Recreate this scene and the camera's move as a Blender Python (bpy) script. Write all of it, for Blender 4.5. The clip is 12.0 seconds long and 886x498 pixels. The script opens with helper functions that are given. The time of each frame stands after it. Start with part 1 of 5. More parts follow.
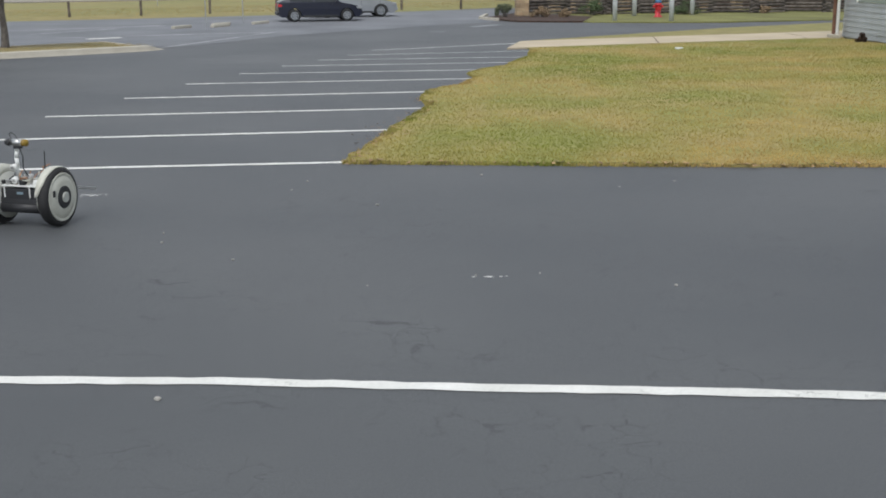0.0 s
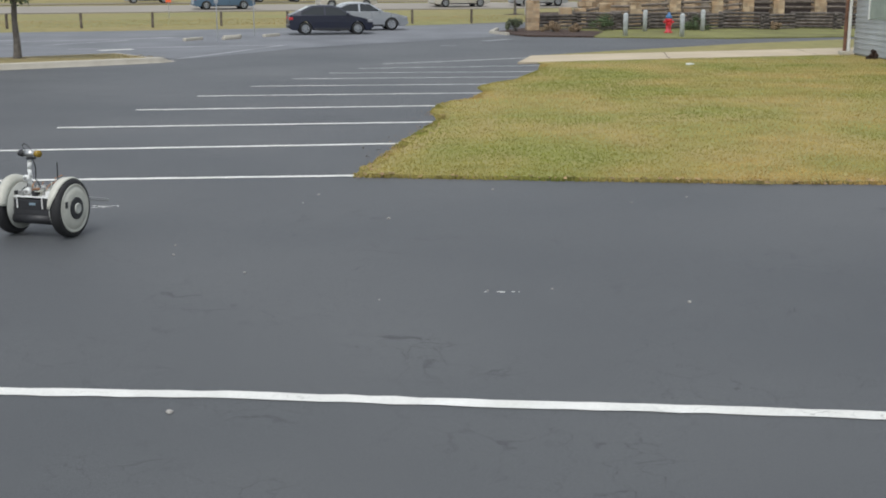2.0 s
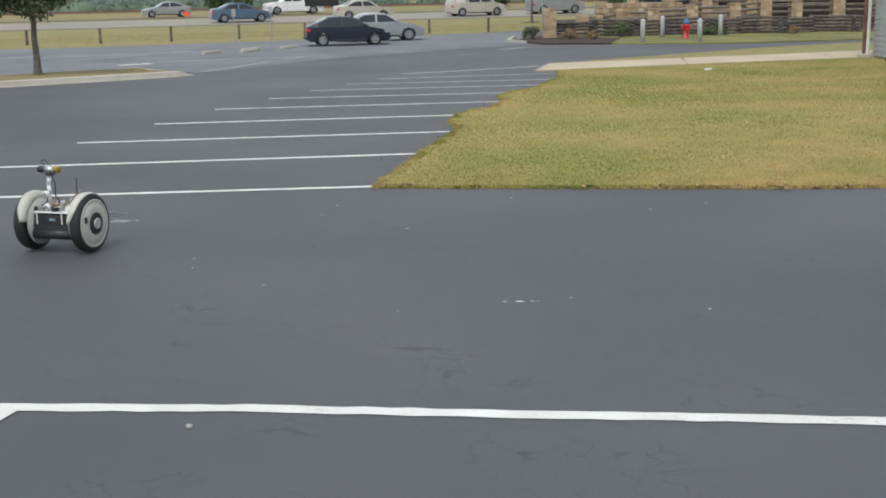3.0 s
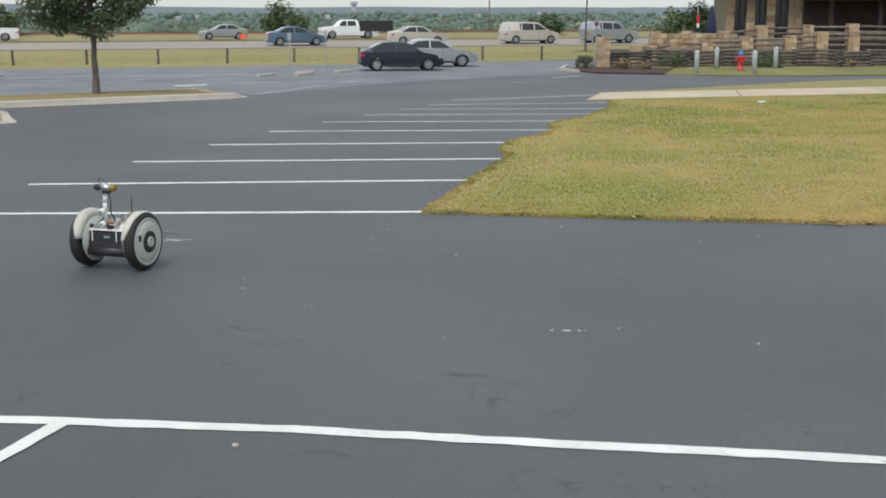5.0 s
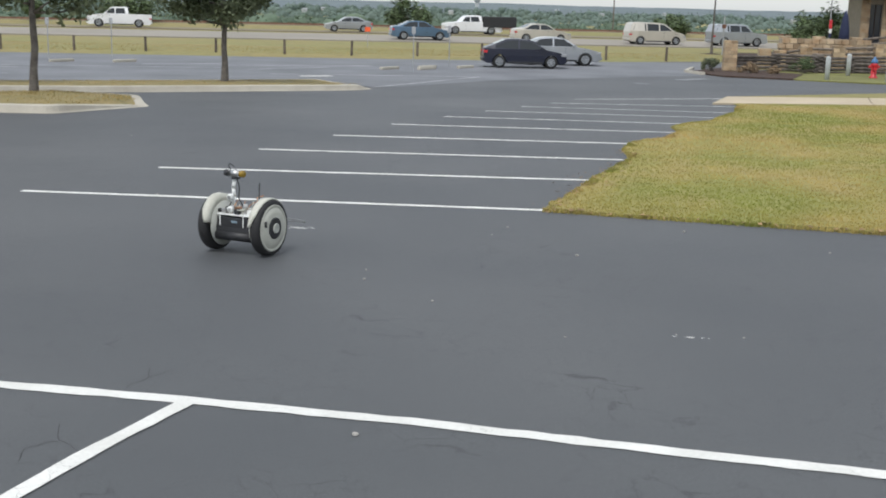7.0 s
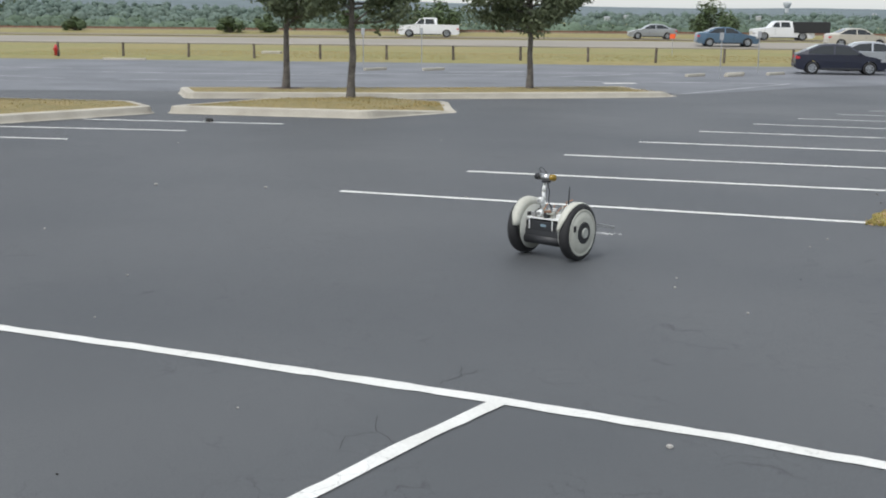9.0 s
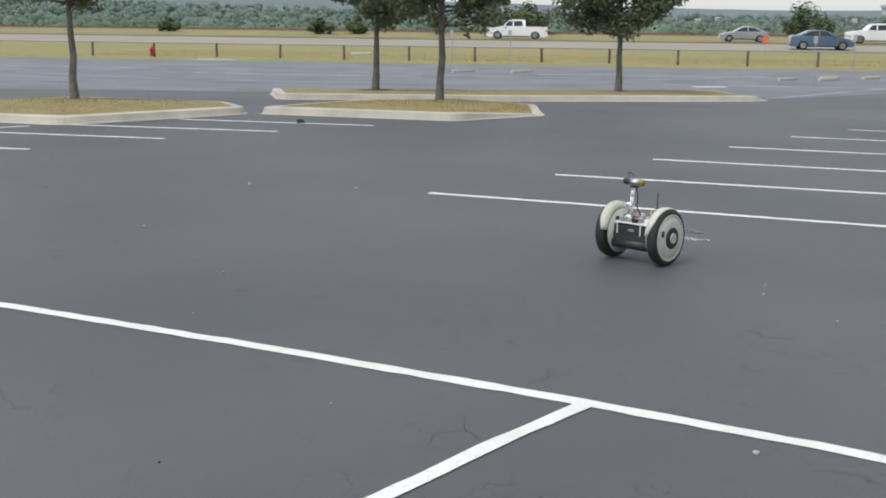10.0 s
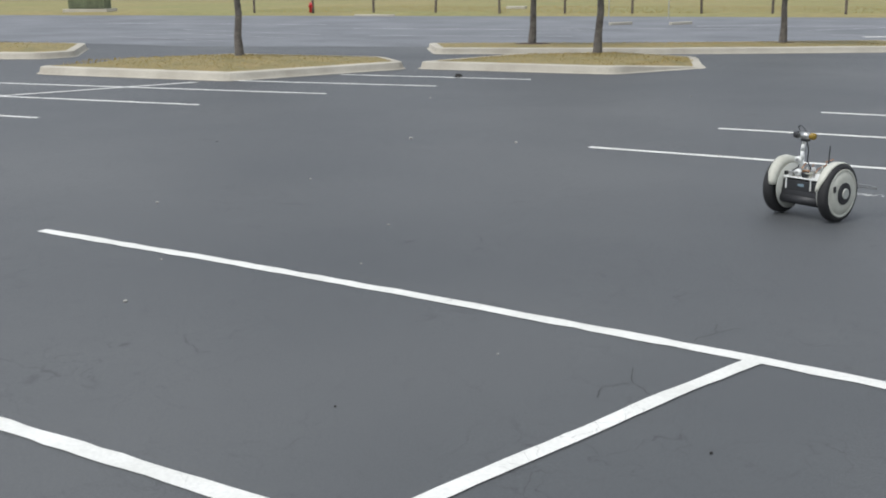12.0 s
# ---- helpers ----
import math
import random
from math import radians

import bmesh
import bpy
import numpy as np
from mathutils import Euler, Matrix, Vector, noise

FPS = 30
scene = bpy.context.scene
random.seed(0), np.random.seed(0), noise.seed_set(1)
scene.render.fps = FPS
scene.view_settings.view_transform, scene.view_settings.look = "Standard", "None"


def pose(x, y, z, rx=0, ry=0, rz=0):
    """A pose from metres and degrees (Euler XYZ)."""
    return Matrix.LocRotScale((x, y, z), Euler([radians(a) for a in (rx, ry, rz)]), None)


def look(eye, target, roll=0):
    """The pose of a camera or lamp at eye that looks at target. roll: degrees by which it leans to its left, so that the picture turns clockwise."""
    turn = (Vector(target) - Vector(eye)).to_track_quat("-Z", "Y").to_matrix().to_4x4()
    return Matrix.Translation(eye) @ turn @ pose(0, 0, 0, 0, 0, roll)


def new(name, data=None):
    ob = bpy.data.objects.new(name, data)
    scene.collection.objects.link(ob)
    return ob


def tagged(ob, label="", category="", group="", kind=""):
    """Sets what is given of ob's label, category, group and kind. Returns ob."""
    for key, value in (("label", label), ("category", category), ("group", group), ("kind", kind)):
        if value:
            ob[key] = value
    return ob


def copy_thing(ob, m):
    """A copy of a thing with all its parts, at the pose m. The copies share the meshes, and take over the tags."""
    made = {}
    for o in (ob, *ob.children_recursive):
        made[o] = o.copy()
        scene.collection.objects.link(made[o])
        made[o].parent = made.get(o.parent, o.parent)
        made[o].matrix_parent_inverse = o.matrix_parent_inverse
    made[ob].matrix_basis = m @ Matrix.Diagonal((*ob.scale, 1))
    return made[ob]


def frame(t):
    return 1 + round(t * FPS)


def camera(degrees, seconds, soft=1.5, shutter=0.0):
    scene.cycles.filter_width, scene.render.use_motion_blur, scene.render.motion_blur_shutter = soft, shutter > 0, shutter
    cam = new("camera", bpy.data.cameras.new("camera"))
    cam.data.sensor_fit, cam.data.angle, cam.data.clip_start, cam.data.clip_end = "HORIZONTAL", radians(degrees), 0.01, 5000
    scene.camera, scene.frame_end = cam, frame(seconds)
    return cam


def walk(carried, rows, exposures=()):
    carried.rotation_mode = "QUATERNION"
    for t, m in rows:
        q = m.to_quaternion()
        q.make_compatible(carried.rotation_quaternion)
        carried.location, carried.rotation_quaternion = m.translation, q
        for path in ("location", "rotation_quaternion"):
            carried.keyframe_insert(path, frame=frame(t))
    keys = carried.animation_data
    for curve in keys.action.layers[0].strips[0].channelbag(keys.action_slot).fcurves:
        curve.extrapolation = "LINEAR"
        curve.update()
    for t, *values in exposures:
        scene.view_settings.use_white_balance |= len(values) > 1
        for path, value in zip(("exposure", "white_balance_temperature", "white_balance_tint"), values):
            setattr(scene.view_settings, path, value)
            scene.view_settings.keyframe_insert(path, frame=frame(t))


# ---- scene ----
cam = camera(40.9, 12.0, soft=1.9)
PATH = [
    (0, (0.696, -0.852, 2.27), (0.816, 1.088, 1.797), -0.4),
    (0.5, (0.704, -0.841, 2.277), (0.825, 1.099, 1.808), -0.2),
    (1, (0.691, -0.841, 2.275), (0.825, 1.1, 1.813), -0.4),
    (1.5, (0.695, -0.852, 2.272), (0.821, 1.092, 1.817), -0.2),
    (2, (0.665, -0.828, 2.274), (0.772, 1.118, 1.823), -0.0),
    (2.5, (0.681, -0.826, 2.276), (0.766, 1.121, 1.827), -0.4),
    (3, (0.683, -0.812, 2.28), (0.756, 1.139, 1.844), -1.0),
    (5, (0.677, -0.844, 2.294), (0.67, 1.117, 1.901), -0.0),
    (5.5, (0.67, -0.842, 2.291), (0.613, 1.117, 1.892), 0.5),
    (6, (0.642, -0.838, 2.278), (0.545, 1.117, 1.868), 1.3),
    (6.5, (0.627, -0.837, 2.286), (0.47, 1.114, 1.875), 1.4),
    (8.5, (0.456, -0.695, 2.252), (-0.005, 1.219, 1.898), 1.3),
    (9, (0.443, -0.721, 2.23), (-0.232, 1.119, 1.835), 0.5),
    (9.5, (0.43, -0.78, 2.241), (-0.333, 1.03, 1.868), 1.3),
    (10, (0.463, -0.86, 2.265), (-0.344, 0.927, 1.871), 0.6),
    (10.5, (0.445, -0.838, 2.239), (-0.394, 0.926, 1.81), 0.6),
    (11, (0.439, -0.907, 2.271), (-0.466, 0.819, 1.822), -0.2),
    (11.5, (0.434, -0.923, 2.266), (-0.515, 0.776, 1.807), -0.2),
    (12, (0.402, -0.952, 2.262), (-0.622, 0.701, 1.794), -0.5),
]
walk(cam, [(t, look(eye, target, roll)) for t, eye, target, roll in PATH], [(0.0, -0.19), (3.0, -0.14), (5.5, -0.08), (8.5, -0.01), (12.0, -0.02)])

# ---- world and sun: hazy bright overcast ----
world = bpy.data.worlds.new("sky")
scene.world = world
world.use_nodes = True
wn, wl = world.node_tree.nodes, world.node_tree.links
SUN_EL, SUN_AZ = radians(58), radians(200)
sky = wn.new("ShaderNodeTexSky")
sky.sky_type, sky.sun_disc = "NISHITA", False
sky.sun_elevation, sky.sun_rotation = SUN_EL, SUN_AZ
sky.air_density, sky.dust_density, sky.ozone_density = 1.0, 1.5, 1.0
pale = wn.new("ShaderNodeHueSaturation")
pale.inputs["Saturation"].default_value = 0.6
wl.new(sky.outputs["Color"], pale.inputs["Color"])
wl.new(pale.outputs["Color"], wn["Background"].inputs["Color"])
wn["Background"].inputs["Strength"].default_value = 0.11
# thin even cloud over the whole sky
cloud_layer = wn.new("ShaderNodeBackground")
cloud_layer.inputs["Color"].default_value, cloud_layer.inputs["Strength"].default_value = (0.93, 0.97, 1.0, 1), 0.53
both_layers = wn.new("ShaderNodeAddShader")
wl.new(wn["Background"].outputs[0], both_layers.inputs[0]), wl.new(cloud_layer.outputs[0], both_layers.inputs[1])
wl.new(both_layers.outputs[0], wn["World Output"].inputs["Surface"])
sun = new("sun", bpy.data.lights.new("sun", "SUN"))
sun.data.energy, sun.data.angle, sun.data.color = 2.05, radians(20), (1.0, 0.98, 0.95)
sun_way = Vector((math.sin(SUN_AZ) * math.cos(SUN_EL), math.cos(SUN_AZ) * math.cos(SUN_EL), math.sin(SUN_EL)))
sun.matrix_world = look(sun_way * 50, (0, 0, 0))


# ---- materials ----
def material(name, colour, rough=0.7, metal=0.0, vary=0.15, scale=3.0, fine=60.0, bump=0.0, bump_scale=80.0, second=None, edge=0.18,
             per_object=0.0, per_island=0.0, coat=0.0, leafy_light=0.0):
    """A surface whose colour wanders at two scales, with fine relief."""
    m = bpy.data.materials.new(name)
    m.use_nodes = True
    n, k = m.node_tree.nodes, m.node_tree.links
    b = n["Principled BSDF"]
    b.inputs["Roughness"].default_value, b.inputs["Metallic"].default_value = rough, metal
    b.inputs["Coat Weight"].default_value = coat
    co = n.new("ShaderNodeTexCoord")

    def noise_at(size, detail=4.0):
        t = n.new("ShaderNodeTexNoise")
        t.inputs["Scale"].default_value, t.inputs["Detail"].default_value = size, detail
        k.new(co.outputs["Object"], t.inputs["Vector"])
        return t.outputs["Fac"]

    second = second or tuple(c * (1 - 2 * vary) for c in colour)
    mix = n.new("ShaderNodeMix")
    mix.data_type = "RGBA"
    ramp = n.new("ShaderNodeMapRange")
    ramp.inputs["From Min"].default_value, ramp.inputs["From Max"].default_value = 0.5 - edge, 0.5 + edge
    k.new(noise_at(scale), ramp.inputs["Value"])
    k.new(ramp.outputs["Result"], mix.inputs["Factor"])
    mix.inputs["A"].default_value, mix.inputs["B"].default_value = (*colour, 1), (*second, 1)
    hsv = n.new("ShaderNodeHueSaturation")
    k.new(mix.outputs["Result"], hsv.inputs["Color"])
    value = n.new("ShaderNodeMapRange")
    value.inputs["From Min"].default_value, value.inputs["From Max"].default_value = 0.25, 0.75
    value.inputs["To Min"].default_value, value.inputs["To Max"].default_value = 1 - vary, 1 + vary
    k.new(noise_at(fine, 2.0), value.inputs["Value"])
    last = value.outputs["Result"]
    for amount, node, socket in ((per_object, "ShaderNodeObjectInfo", "Random"), (per_island, "ShaderNodeNewGeometry", "Random Per Island")):
        if amount:
            r = n.new(node)
            span = n.new("ShaderNodeMapRange")
            span.inputs["To Min"].default_value, span.inputs["To Max"].default_value = 1 - amount, 1 + amount
            k.new(r.outputs[socket], span.inputs["Value"])
            times = n.new("ShaderNodeMath")
            times.operation = "MULTIPLY"
            k.new(last, times.inputs[0]), k.new(span.outputs["Result"], times.inputs[1])
            last = times.outputs[0]
    k.new(last, hsv.inputs["Value"])
    k.new(hsv.outputs["Color"], b.inputs["Base Color"])
    if leafy_light:
        thin = n.new("ShaderNodeBsdfTranslucent")
        blend = n.new("ShaderNodeMixShader")
        blend.inputs[0].default_value = leafy_light
        k.new(hsv.outputs["Color"], thin.inputs["Color"])
        k.new(b.outputs[0], blend.inputs[1]), k.new(thin.outputs[0], blend.inputs[2])
        k.new(blend.outputs[0], n["Material Output"].inputs["Surface"])
    if bump:
        bm_ = n.new("ShaderNodeBump")
        bm_.inputs["Strength"].default_value, bm_.inputs["Distance"].default_value = bump, 0.01
        k.new(noise_at(bump_scale, 3.0), bm_.inputs["Height"])
        k.new(bm_.outputs["Normal"], b.inputs["Normal"])
    return m


def cracked(m, size, thin_to, span, amount, colour):
    """Adds a broken network of hairline cracks to a surface."""
    n, k = m.node_tree.nodes, m.node_tree.links
    b, co = n["Principled BSDF"], next(x for x in n if x.type == "TEX_COORD")
    old = b.inputs["Base Color"].links[0].from_socket
    cell = n.new("ShaderNodeTexVoronoi")
    cell.feature = "DISTANCE_TO_EDGE"
    cell.inputs["Scale"].default_value = size
    warp = n.new("ShaderNodeTexNoise")
    warp.inputs["Scale"].default_value, warp.inputs["Detail"].default_value = 2.4, 6.0
    add = n.new("ShaderNodeVectorMath")
    add.operation = "MULTIPLY_ADD"
    add.inputs[1].default_value = (0.7, 0.7, 0.0)
    k.new(co.outputs["Object"], warp.inputs["Vector"])
    k.new(warp.outputs["Color"], add.inputs[0]), k.new(co.outputs["Object"], add.inputs[2])
    k.new(add.outputs[0], cell.inputs["Vector"])
    thin = n.new("ShaderNodeMapRange")
    thin.inputs["From Min"].default_value, thin.inputs["From Max"].default_value = thin_to * 0.25, thin_to
    thin.inputs["To Min"].default_value, thin.inputs["To Max"].default_value = 1.0, 0.0
    k.new(cell.outputs["Distance"], thin.inputs["Value"])
    patch = n.new("ShaderNodeTexNoise")
    patch.inputs["Scale"].default_value, patch.inputs["Detail"].default_value = 0.9, 5.0
    k.new(co.outputs["Object"], patch.inputs["Vector"])
    gate = n.new("ShaderNodeMapRange")
    gate.inputs["From Min"].default_value, gate.inputs["From Max"].default_value = span[0], span[1]
    gate.inputs["To Max"].default_value = amount
    k.new(patch.outputs["Fac"], gate.inputs["Value"])
    both = n.new("ShaderNodeMath")
    both.operation = "MULTIPLY"
    k.new(thin.outputs["Result"], both.inputs[0]), k.new(gate.outputs["Result"], both.inputs[1])
    mix = n.new("ShaderNodeMix")
    mix.data_type = "RGBA"
    k.new(both.outputs[0], mix.inputs["Factor"]), k.new(old, mix.inputs["A"])
    mix.inputs["B"].default_value = colour
    k.new(mix.outputs["Result"], b.inputs["Base Color"])
    return m


def asphalt_material():
    """Dark sealed asphalt: fine aggregate, broad worn patches, scuffs and hairline cracks."""
    m = material("asphalt", (0.0605, 0.0655, 0.070), 0.62, vary=0.17, scale=0.22, fine=70.0, bump=0.35, bump_scale=220.0,
                 second=(0.092, 0.096, 0.098))
    return cracked(m, 3.2, 0.013, (0.42, 0.60), 0.75, (0.030, 0.031, 0.034, 1))


def glass_material():
    m = bpy.data.materials.new("car_glass")
    m.use_nodes = True
    b = m.node_tree.nodes["Principled BSDF"]
    b.inputs["Base Color"].default_value, b.inputs["Roughness"].default_value = (0.02, 0.024, 0.026, 1), 0.06
    return m


ASPHALT = asphalt_material()
OLDASPHALT = material("old_asphalt", (0.12, 0.126, 0.137), 0.75, vary=0.10, scale=0.35, fine=40.0, bump=0.3, bump_scale=150.0, second=(0.175, 0.182, 0.195))
DARKASPHALT = material("crack_shadow", (0.03, 0.031, 0.033), 0.9, vary=0.2, scale=4.0, fine=60.0)
PAINT = material("line_paint", (0.72, 0.72, 0.685), 0.7, vary=0.08, scale=2.5, fine=45.0, bump=0.2, second=(0.62, 0.62, 0.58))
PAINT = cracked(PAINT, 5.0, 0.012, (0.50, 0.60), 0.75, (0.16, 0.16, 0.15, 1))
OLDPAINT = material("worn_line_paint", (0.36, 0.37, 0.38), 0.8, vary=0.25, scale=1.2, fine=20.0, second=(0.19, 0.195, 0.205))
LAWN = material("lawn_soil", (0.235, 0.235, 0.066), 0.95, vary=0.16, scale=0.5, fine=9.0, bump=0.8, bump_scale=30.0, edge=0.09, second=(0.31, 0.255, 0.095))
BLADE = material("grass_blades", (0.275, 0.292, 0.062), 0.75, leafy_light=0.5, vary=0.2, scale=0.26, fine=1.6, per_island=0.06, edge=0.11, second=(0.54, 0.395, 0.15))
DRYBLADE = material("dry_grass_blades", (0.38, 0.29, 0.12), 0.8, leafy_light=0.5, vary=0.12, scale=0.5, fine=3.0, per_island=0.18, second=(0.32, 0.25, 0.09))
ISLANDSOIL = material("island_dry_grass", (0.26, 0.20, 0.085), 0.95, vary=0.22, scale=1.6, fine=9.0, bump=0.6, bump_scale=25.0, second=(0.19, 0.165, 0.068))
DRY = material("dry_verge", (0.248, 0.205, 0.080), 0.95, vary=0.18, scale=0.12, fine=1.8, bump=0.6, bump_scale=12.0, second=(0.205, 0.198, 0.068))
STRIP = material("watered_grass", (0.19, 0.19, 0.058), 0.95, vary=0.2, scale=0.6, fine=8.0, bump=0.6, bump_scale=30.0)
CONCRETE = material("concrete_kerb", (0.47, 0.44, 0.37), 0.85, vary=0.09, scale=1.6, fine=40.0, bump=0.2, second=(0.37, 0.34, 0.28), per_object=0.05)
WALK = material("tan_footpath", (0.50, 0.42, 0.30), 0.9, vary=0.08, scale=0.7, fine=25.0, bump=0.2)
ROADMAT = material("pale_road", (0.29, 0.265, 0.225), 0.9, vary=0.07, scale=0.15, fine=8.0)
TANROAD = material("dusty_road", (0.22, 0.185, 0.12), 0.95, vary=0.12, scale=0.2, fine=6.0)
MULCH = material("mulch", (0.075, 0.045, 0.032), 1.0, vary=0.3, scale=6.0, fine=40.0, bump=0.9, bump_scale=50.0)
BARK = material("bark", (0.165, 0.148, 0.132), 0.95, vary=0.25, scale=7.0, fine=40.0, bump=0.9, bump_scale=35.0)
LEAF = material("oak_leaves", (0.150, 0.178, 0.100), 0.65, leafy_light=0.45, vary=0.2, scale=0.9, fine=4.0, per_island=0.3, second=(0.112, 0.140, 0.078))
# Distance haze is mixed into these colours, growing stronger from near woods to hills.
HAZYFARLEAF = material("far_foliage_hazed", (0.100, 0.140, 0.092), 0.95, vary=0.2, scale=0.06, fine=1.1, per_island=0.18, second=(0.078, 0.115, 0.080), bump=1.0, bump_scale=1.6)
HAZYVALLEYLEAF = material("valley_foliage_hazed", (0.118, 0.158, 0.128), 0.95, vary=0.16, scale=0.05, fine=0.7, per_island=0.14, second=(0.100, 0.140, 0.118), bump=1.0, bump_scale=1.0)
HAZYHILL = material("hill_hazed", (0.135, 0.168, 0.178), 1.0, vary=0.16, scale=0.012, fine=0.09, second=(0.110, 0.142, 0.150))
POSTWOOD = material("weathered_post", (0.145, 0.120, 0.098), 0.95, vary=0.25, scale=5.0, fine=30.0, bump=0.6, per_object=0.2)
LOGWOOD = material("weathered_log", (0.135, 0.118, 0.104), 0.95, vary=0.3, scale=4.0, fine=25.0, bump=0.6, per_object=0.35)
PALELOG = material("pale_rail_log", (0.19, 0.16, 0.132), 0.95, vary=0.22, scale=4.0, fine=25.0, bump=0.6, per_object=0.25)
STONE = material("limestone", (0.42, 0.335, 0.225), 0.92, vary=0.2, scale=2.5, fine=20.0, bump=0.7, bump_scale=14.0, per_object=0.32, second=(0.31, 0.205, 0.115))
MORTAR = material("mortar", (0.33, 0.29, 0.225), 0.95, vary=0.1, scale=4.0, fine=30.0)
TYRE = material("tyre_rubber", (0.020, 0.020, 0.021), 0.75, vary=0.2, scale=8.0, fine=60.0, bump=0.2)
CREAM = material("cream_plastic", (0.52, 0.52, 0.455), 0.5, vary=0.06, scale=6.0, fine=50.0, second=(0.42, 0.42, 0.36))
GREYDISC = material("grey_disc", (0.42, 0.43, 0.39), 0.55, vary=0.06, scale=5.0, fine=40.0)
BLACK = material("black_plastic", (0.022, 0.023, 0.026), 0.5, vary=0.15, scale=8.0, fine=60.0)
WHITE = material("white_enamel", (0.74, 0.75, 0.73), 0.4, vary=0.04, scale=8.0, fine=40.0)
STEEL = material("bare_steel", (0.55, 0.55, 0.54), 0.35, 1.0, vary=0.08, scale=12.0, fine=60.0)
GALV = material("galvanised_steel", (0.42, 0.43, 0.44), 0.5, 0.6, vary=0.1, scale=4.0, fine=40.0)
AMBER = material("amber_lens", (0.29, 0.185, 0.02), 0.25, vary=0.08, scale=10.0, fine=50.0)
COPPER = material("copper_wire", (0.50, 0.26, 0.14), 0.4, 0.5, vary=0.1, scale=20.0, fine=60.0)
BLUELED = material("pale_blue_label", (0.20, 0.28, 0.33), 0.4, vary=0.05, scale=10.0, fine=60.0)
RED = material("red_enamel", (0.55, 0.025, 0.035), 0.4, vary=0.1, scale=4.0, fine=30.0)
BLUE = material("blue_cap_paint", (0.05, 0.16, 0.34), 0.45, vary=0.1, scale=6.0, fine=30.0)
ORANGE = material("orange_sign", (0.85, 0.12, 0.03), 0.6, vary=0.05, scale=4.0, fine=30.0)
PALETOWER = material("pale_tower_paint", (0.46, 0.48, 0.48), 0.7, vary=0.05, scale=0.3, fine=2.0)
BOLLARD = material("grey_bollard_paint", (0.50, 0.53, 0.53), 0.6, vary=0.1, scale=4.0, fine=30.0, second=(0.38, 0.40, 0.40))
NAVY = material("navy_car_paint", (0.009, 0.012, 0.028), 0.35, vary=0.05, scale=1.0, fine=4.0, coat=0.2)
SILVER = material("silver_car_paint", (0.36, 0.38, 0.40), 0.32, 0.5, vary=0.04, scale=1.0, fine=4.0, coat=0.6)
CHAMPAGNE = material("champagne_car_paint", (0.52, 0.49, 0.43), 0.35, 0.3, vary=0.04, scale=1.0, fine=4.0, coat=0.5)
CARBLUE = material("blue_car_paint", (0.085, 0.15, 0.23), 0.32, 0.3, vary=0.04, scale=1.0, fine=4.0, coat=0.6)
CARWHITE = material("white_car_paint", (0.74, 0.75, 0.76), 0.35, vary=0.03, scale=1.0, fine=4.0, coat=0.5)
GLASS = glass_material()
CORRUGATED = material("corrugated_metal", (0.44, 0.46, 0.46), 0.5, 0.5, vary=0.08, scale=1.2, fine=25.0, second=(0.36, 0.37, 0.36))
RUST = material("rusty_metal", (0.22, 0.11, 0.07), 0.85, vary=0.25, scale=4.0, fine=40.0, bump=0.4)
WINDOW = material("dark_window", (0.03, 0.035, 0.045), 0.12, vary=0.1, scale=1.0, fine=6.0)
PALEWINDOW = material("pale_window", (0.30, 0.36, 0.33), 0.15, vary=0.08, scale=1.0, fine=6.0)
ROOF = material("roof_metal", (0.13, 0.12, 0.11), 0.6, vary=0.12, scale=1.0, fine=12.0)
# Dark timber tone that also carries the painted shade of the porch.
DARKWOOD = material("porch_timber_and_shade", (0.055, 0.042, 0.036), 0.9, vary=0.2, scale=2.0, fine=20.0)
CANVAS = material("navy_canvas", (0.02, 0.028, 0.07), 0.85, vary=0.1, scale=3.0, fine=40.0)
SHRUB = material("grey_green_shrub", (0.13, 0.15, 0.085), 0.8, vary=0.2, scale=2.0, fine=9.0, per_island=0.4)
BUSH = material("green_bush", (0.085, 0.125, 0.05), 0.7, vary=0.2, scale=2.0, fine=9.0, per_island=0.4)
TANTUFT = material("tan_tuft", (0.28, 0.20, 0.12), 0.85, vary=0.2, scale=3.0, fine=9.0, per_island=0.35)
PEBBLE = material("pale_pebble", (0.40, 0.385, 0.355), 0.85, vary=0.12, scale=30.0, fine=120.0)
DARKBIT = material("dark_debris", (0.03, 0.028, 0.026), 0.9, vary=0.2, scale=20.0, fine=90.0)
DEADLEAF = material("dead_leaves", (0.34, 0.22, 0.11), 0.85, vary=0.15, scale=3.0, fine=30.0, per_island=0.45)


# ---- building helpers ----
def ramp01(v, a, b):
    s = min(max((v - a) / (b - a), 0.0), 1.0)
    return s * s * (3 - 2 * s)


def land(x, y):
    """Height of the ground: a nearly level lot that dips behind the first stalls, then a verge falling to a valley."""
    z = -0.07 * ramp01(y, 7, 14) - 0.36 * ramp01(y, 21, 40)
    beyond = y - 66 - 0.32 * x
    z += 0.16 * ramp01(beyond, -2.4, -0.4) - 0.11 * ramp01(beyond, 4, 26) + 0.21 * ramp01(beyond, 26, 36)
    z += 0.35 * ramp01(beyond, 58, 66) - 0.23 * ramp01(beyond, 37, 51) - 4.0 * ramp01(beyond, 72, 140)
    return z


def part(name, bm, mat, parent=None, label="", smooth=False):
    me = bpy.data.meshes.new(name)
    bm.normal_update()
    bm.to_mesh(me)
    bm.free()
    me.materials.append(mat)
    if smooth:
        me.polygons.foreach_set("use_smooth", [True] * len(me.polygons))
    ob = new(name, me)
    ob.parent = parent
    return tagged(ob, label)


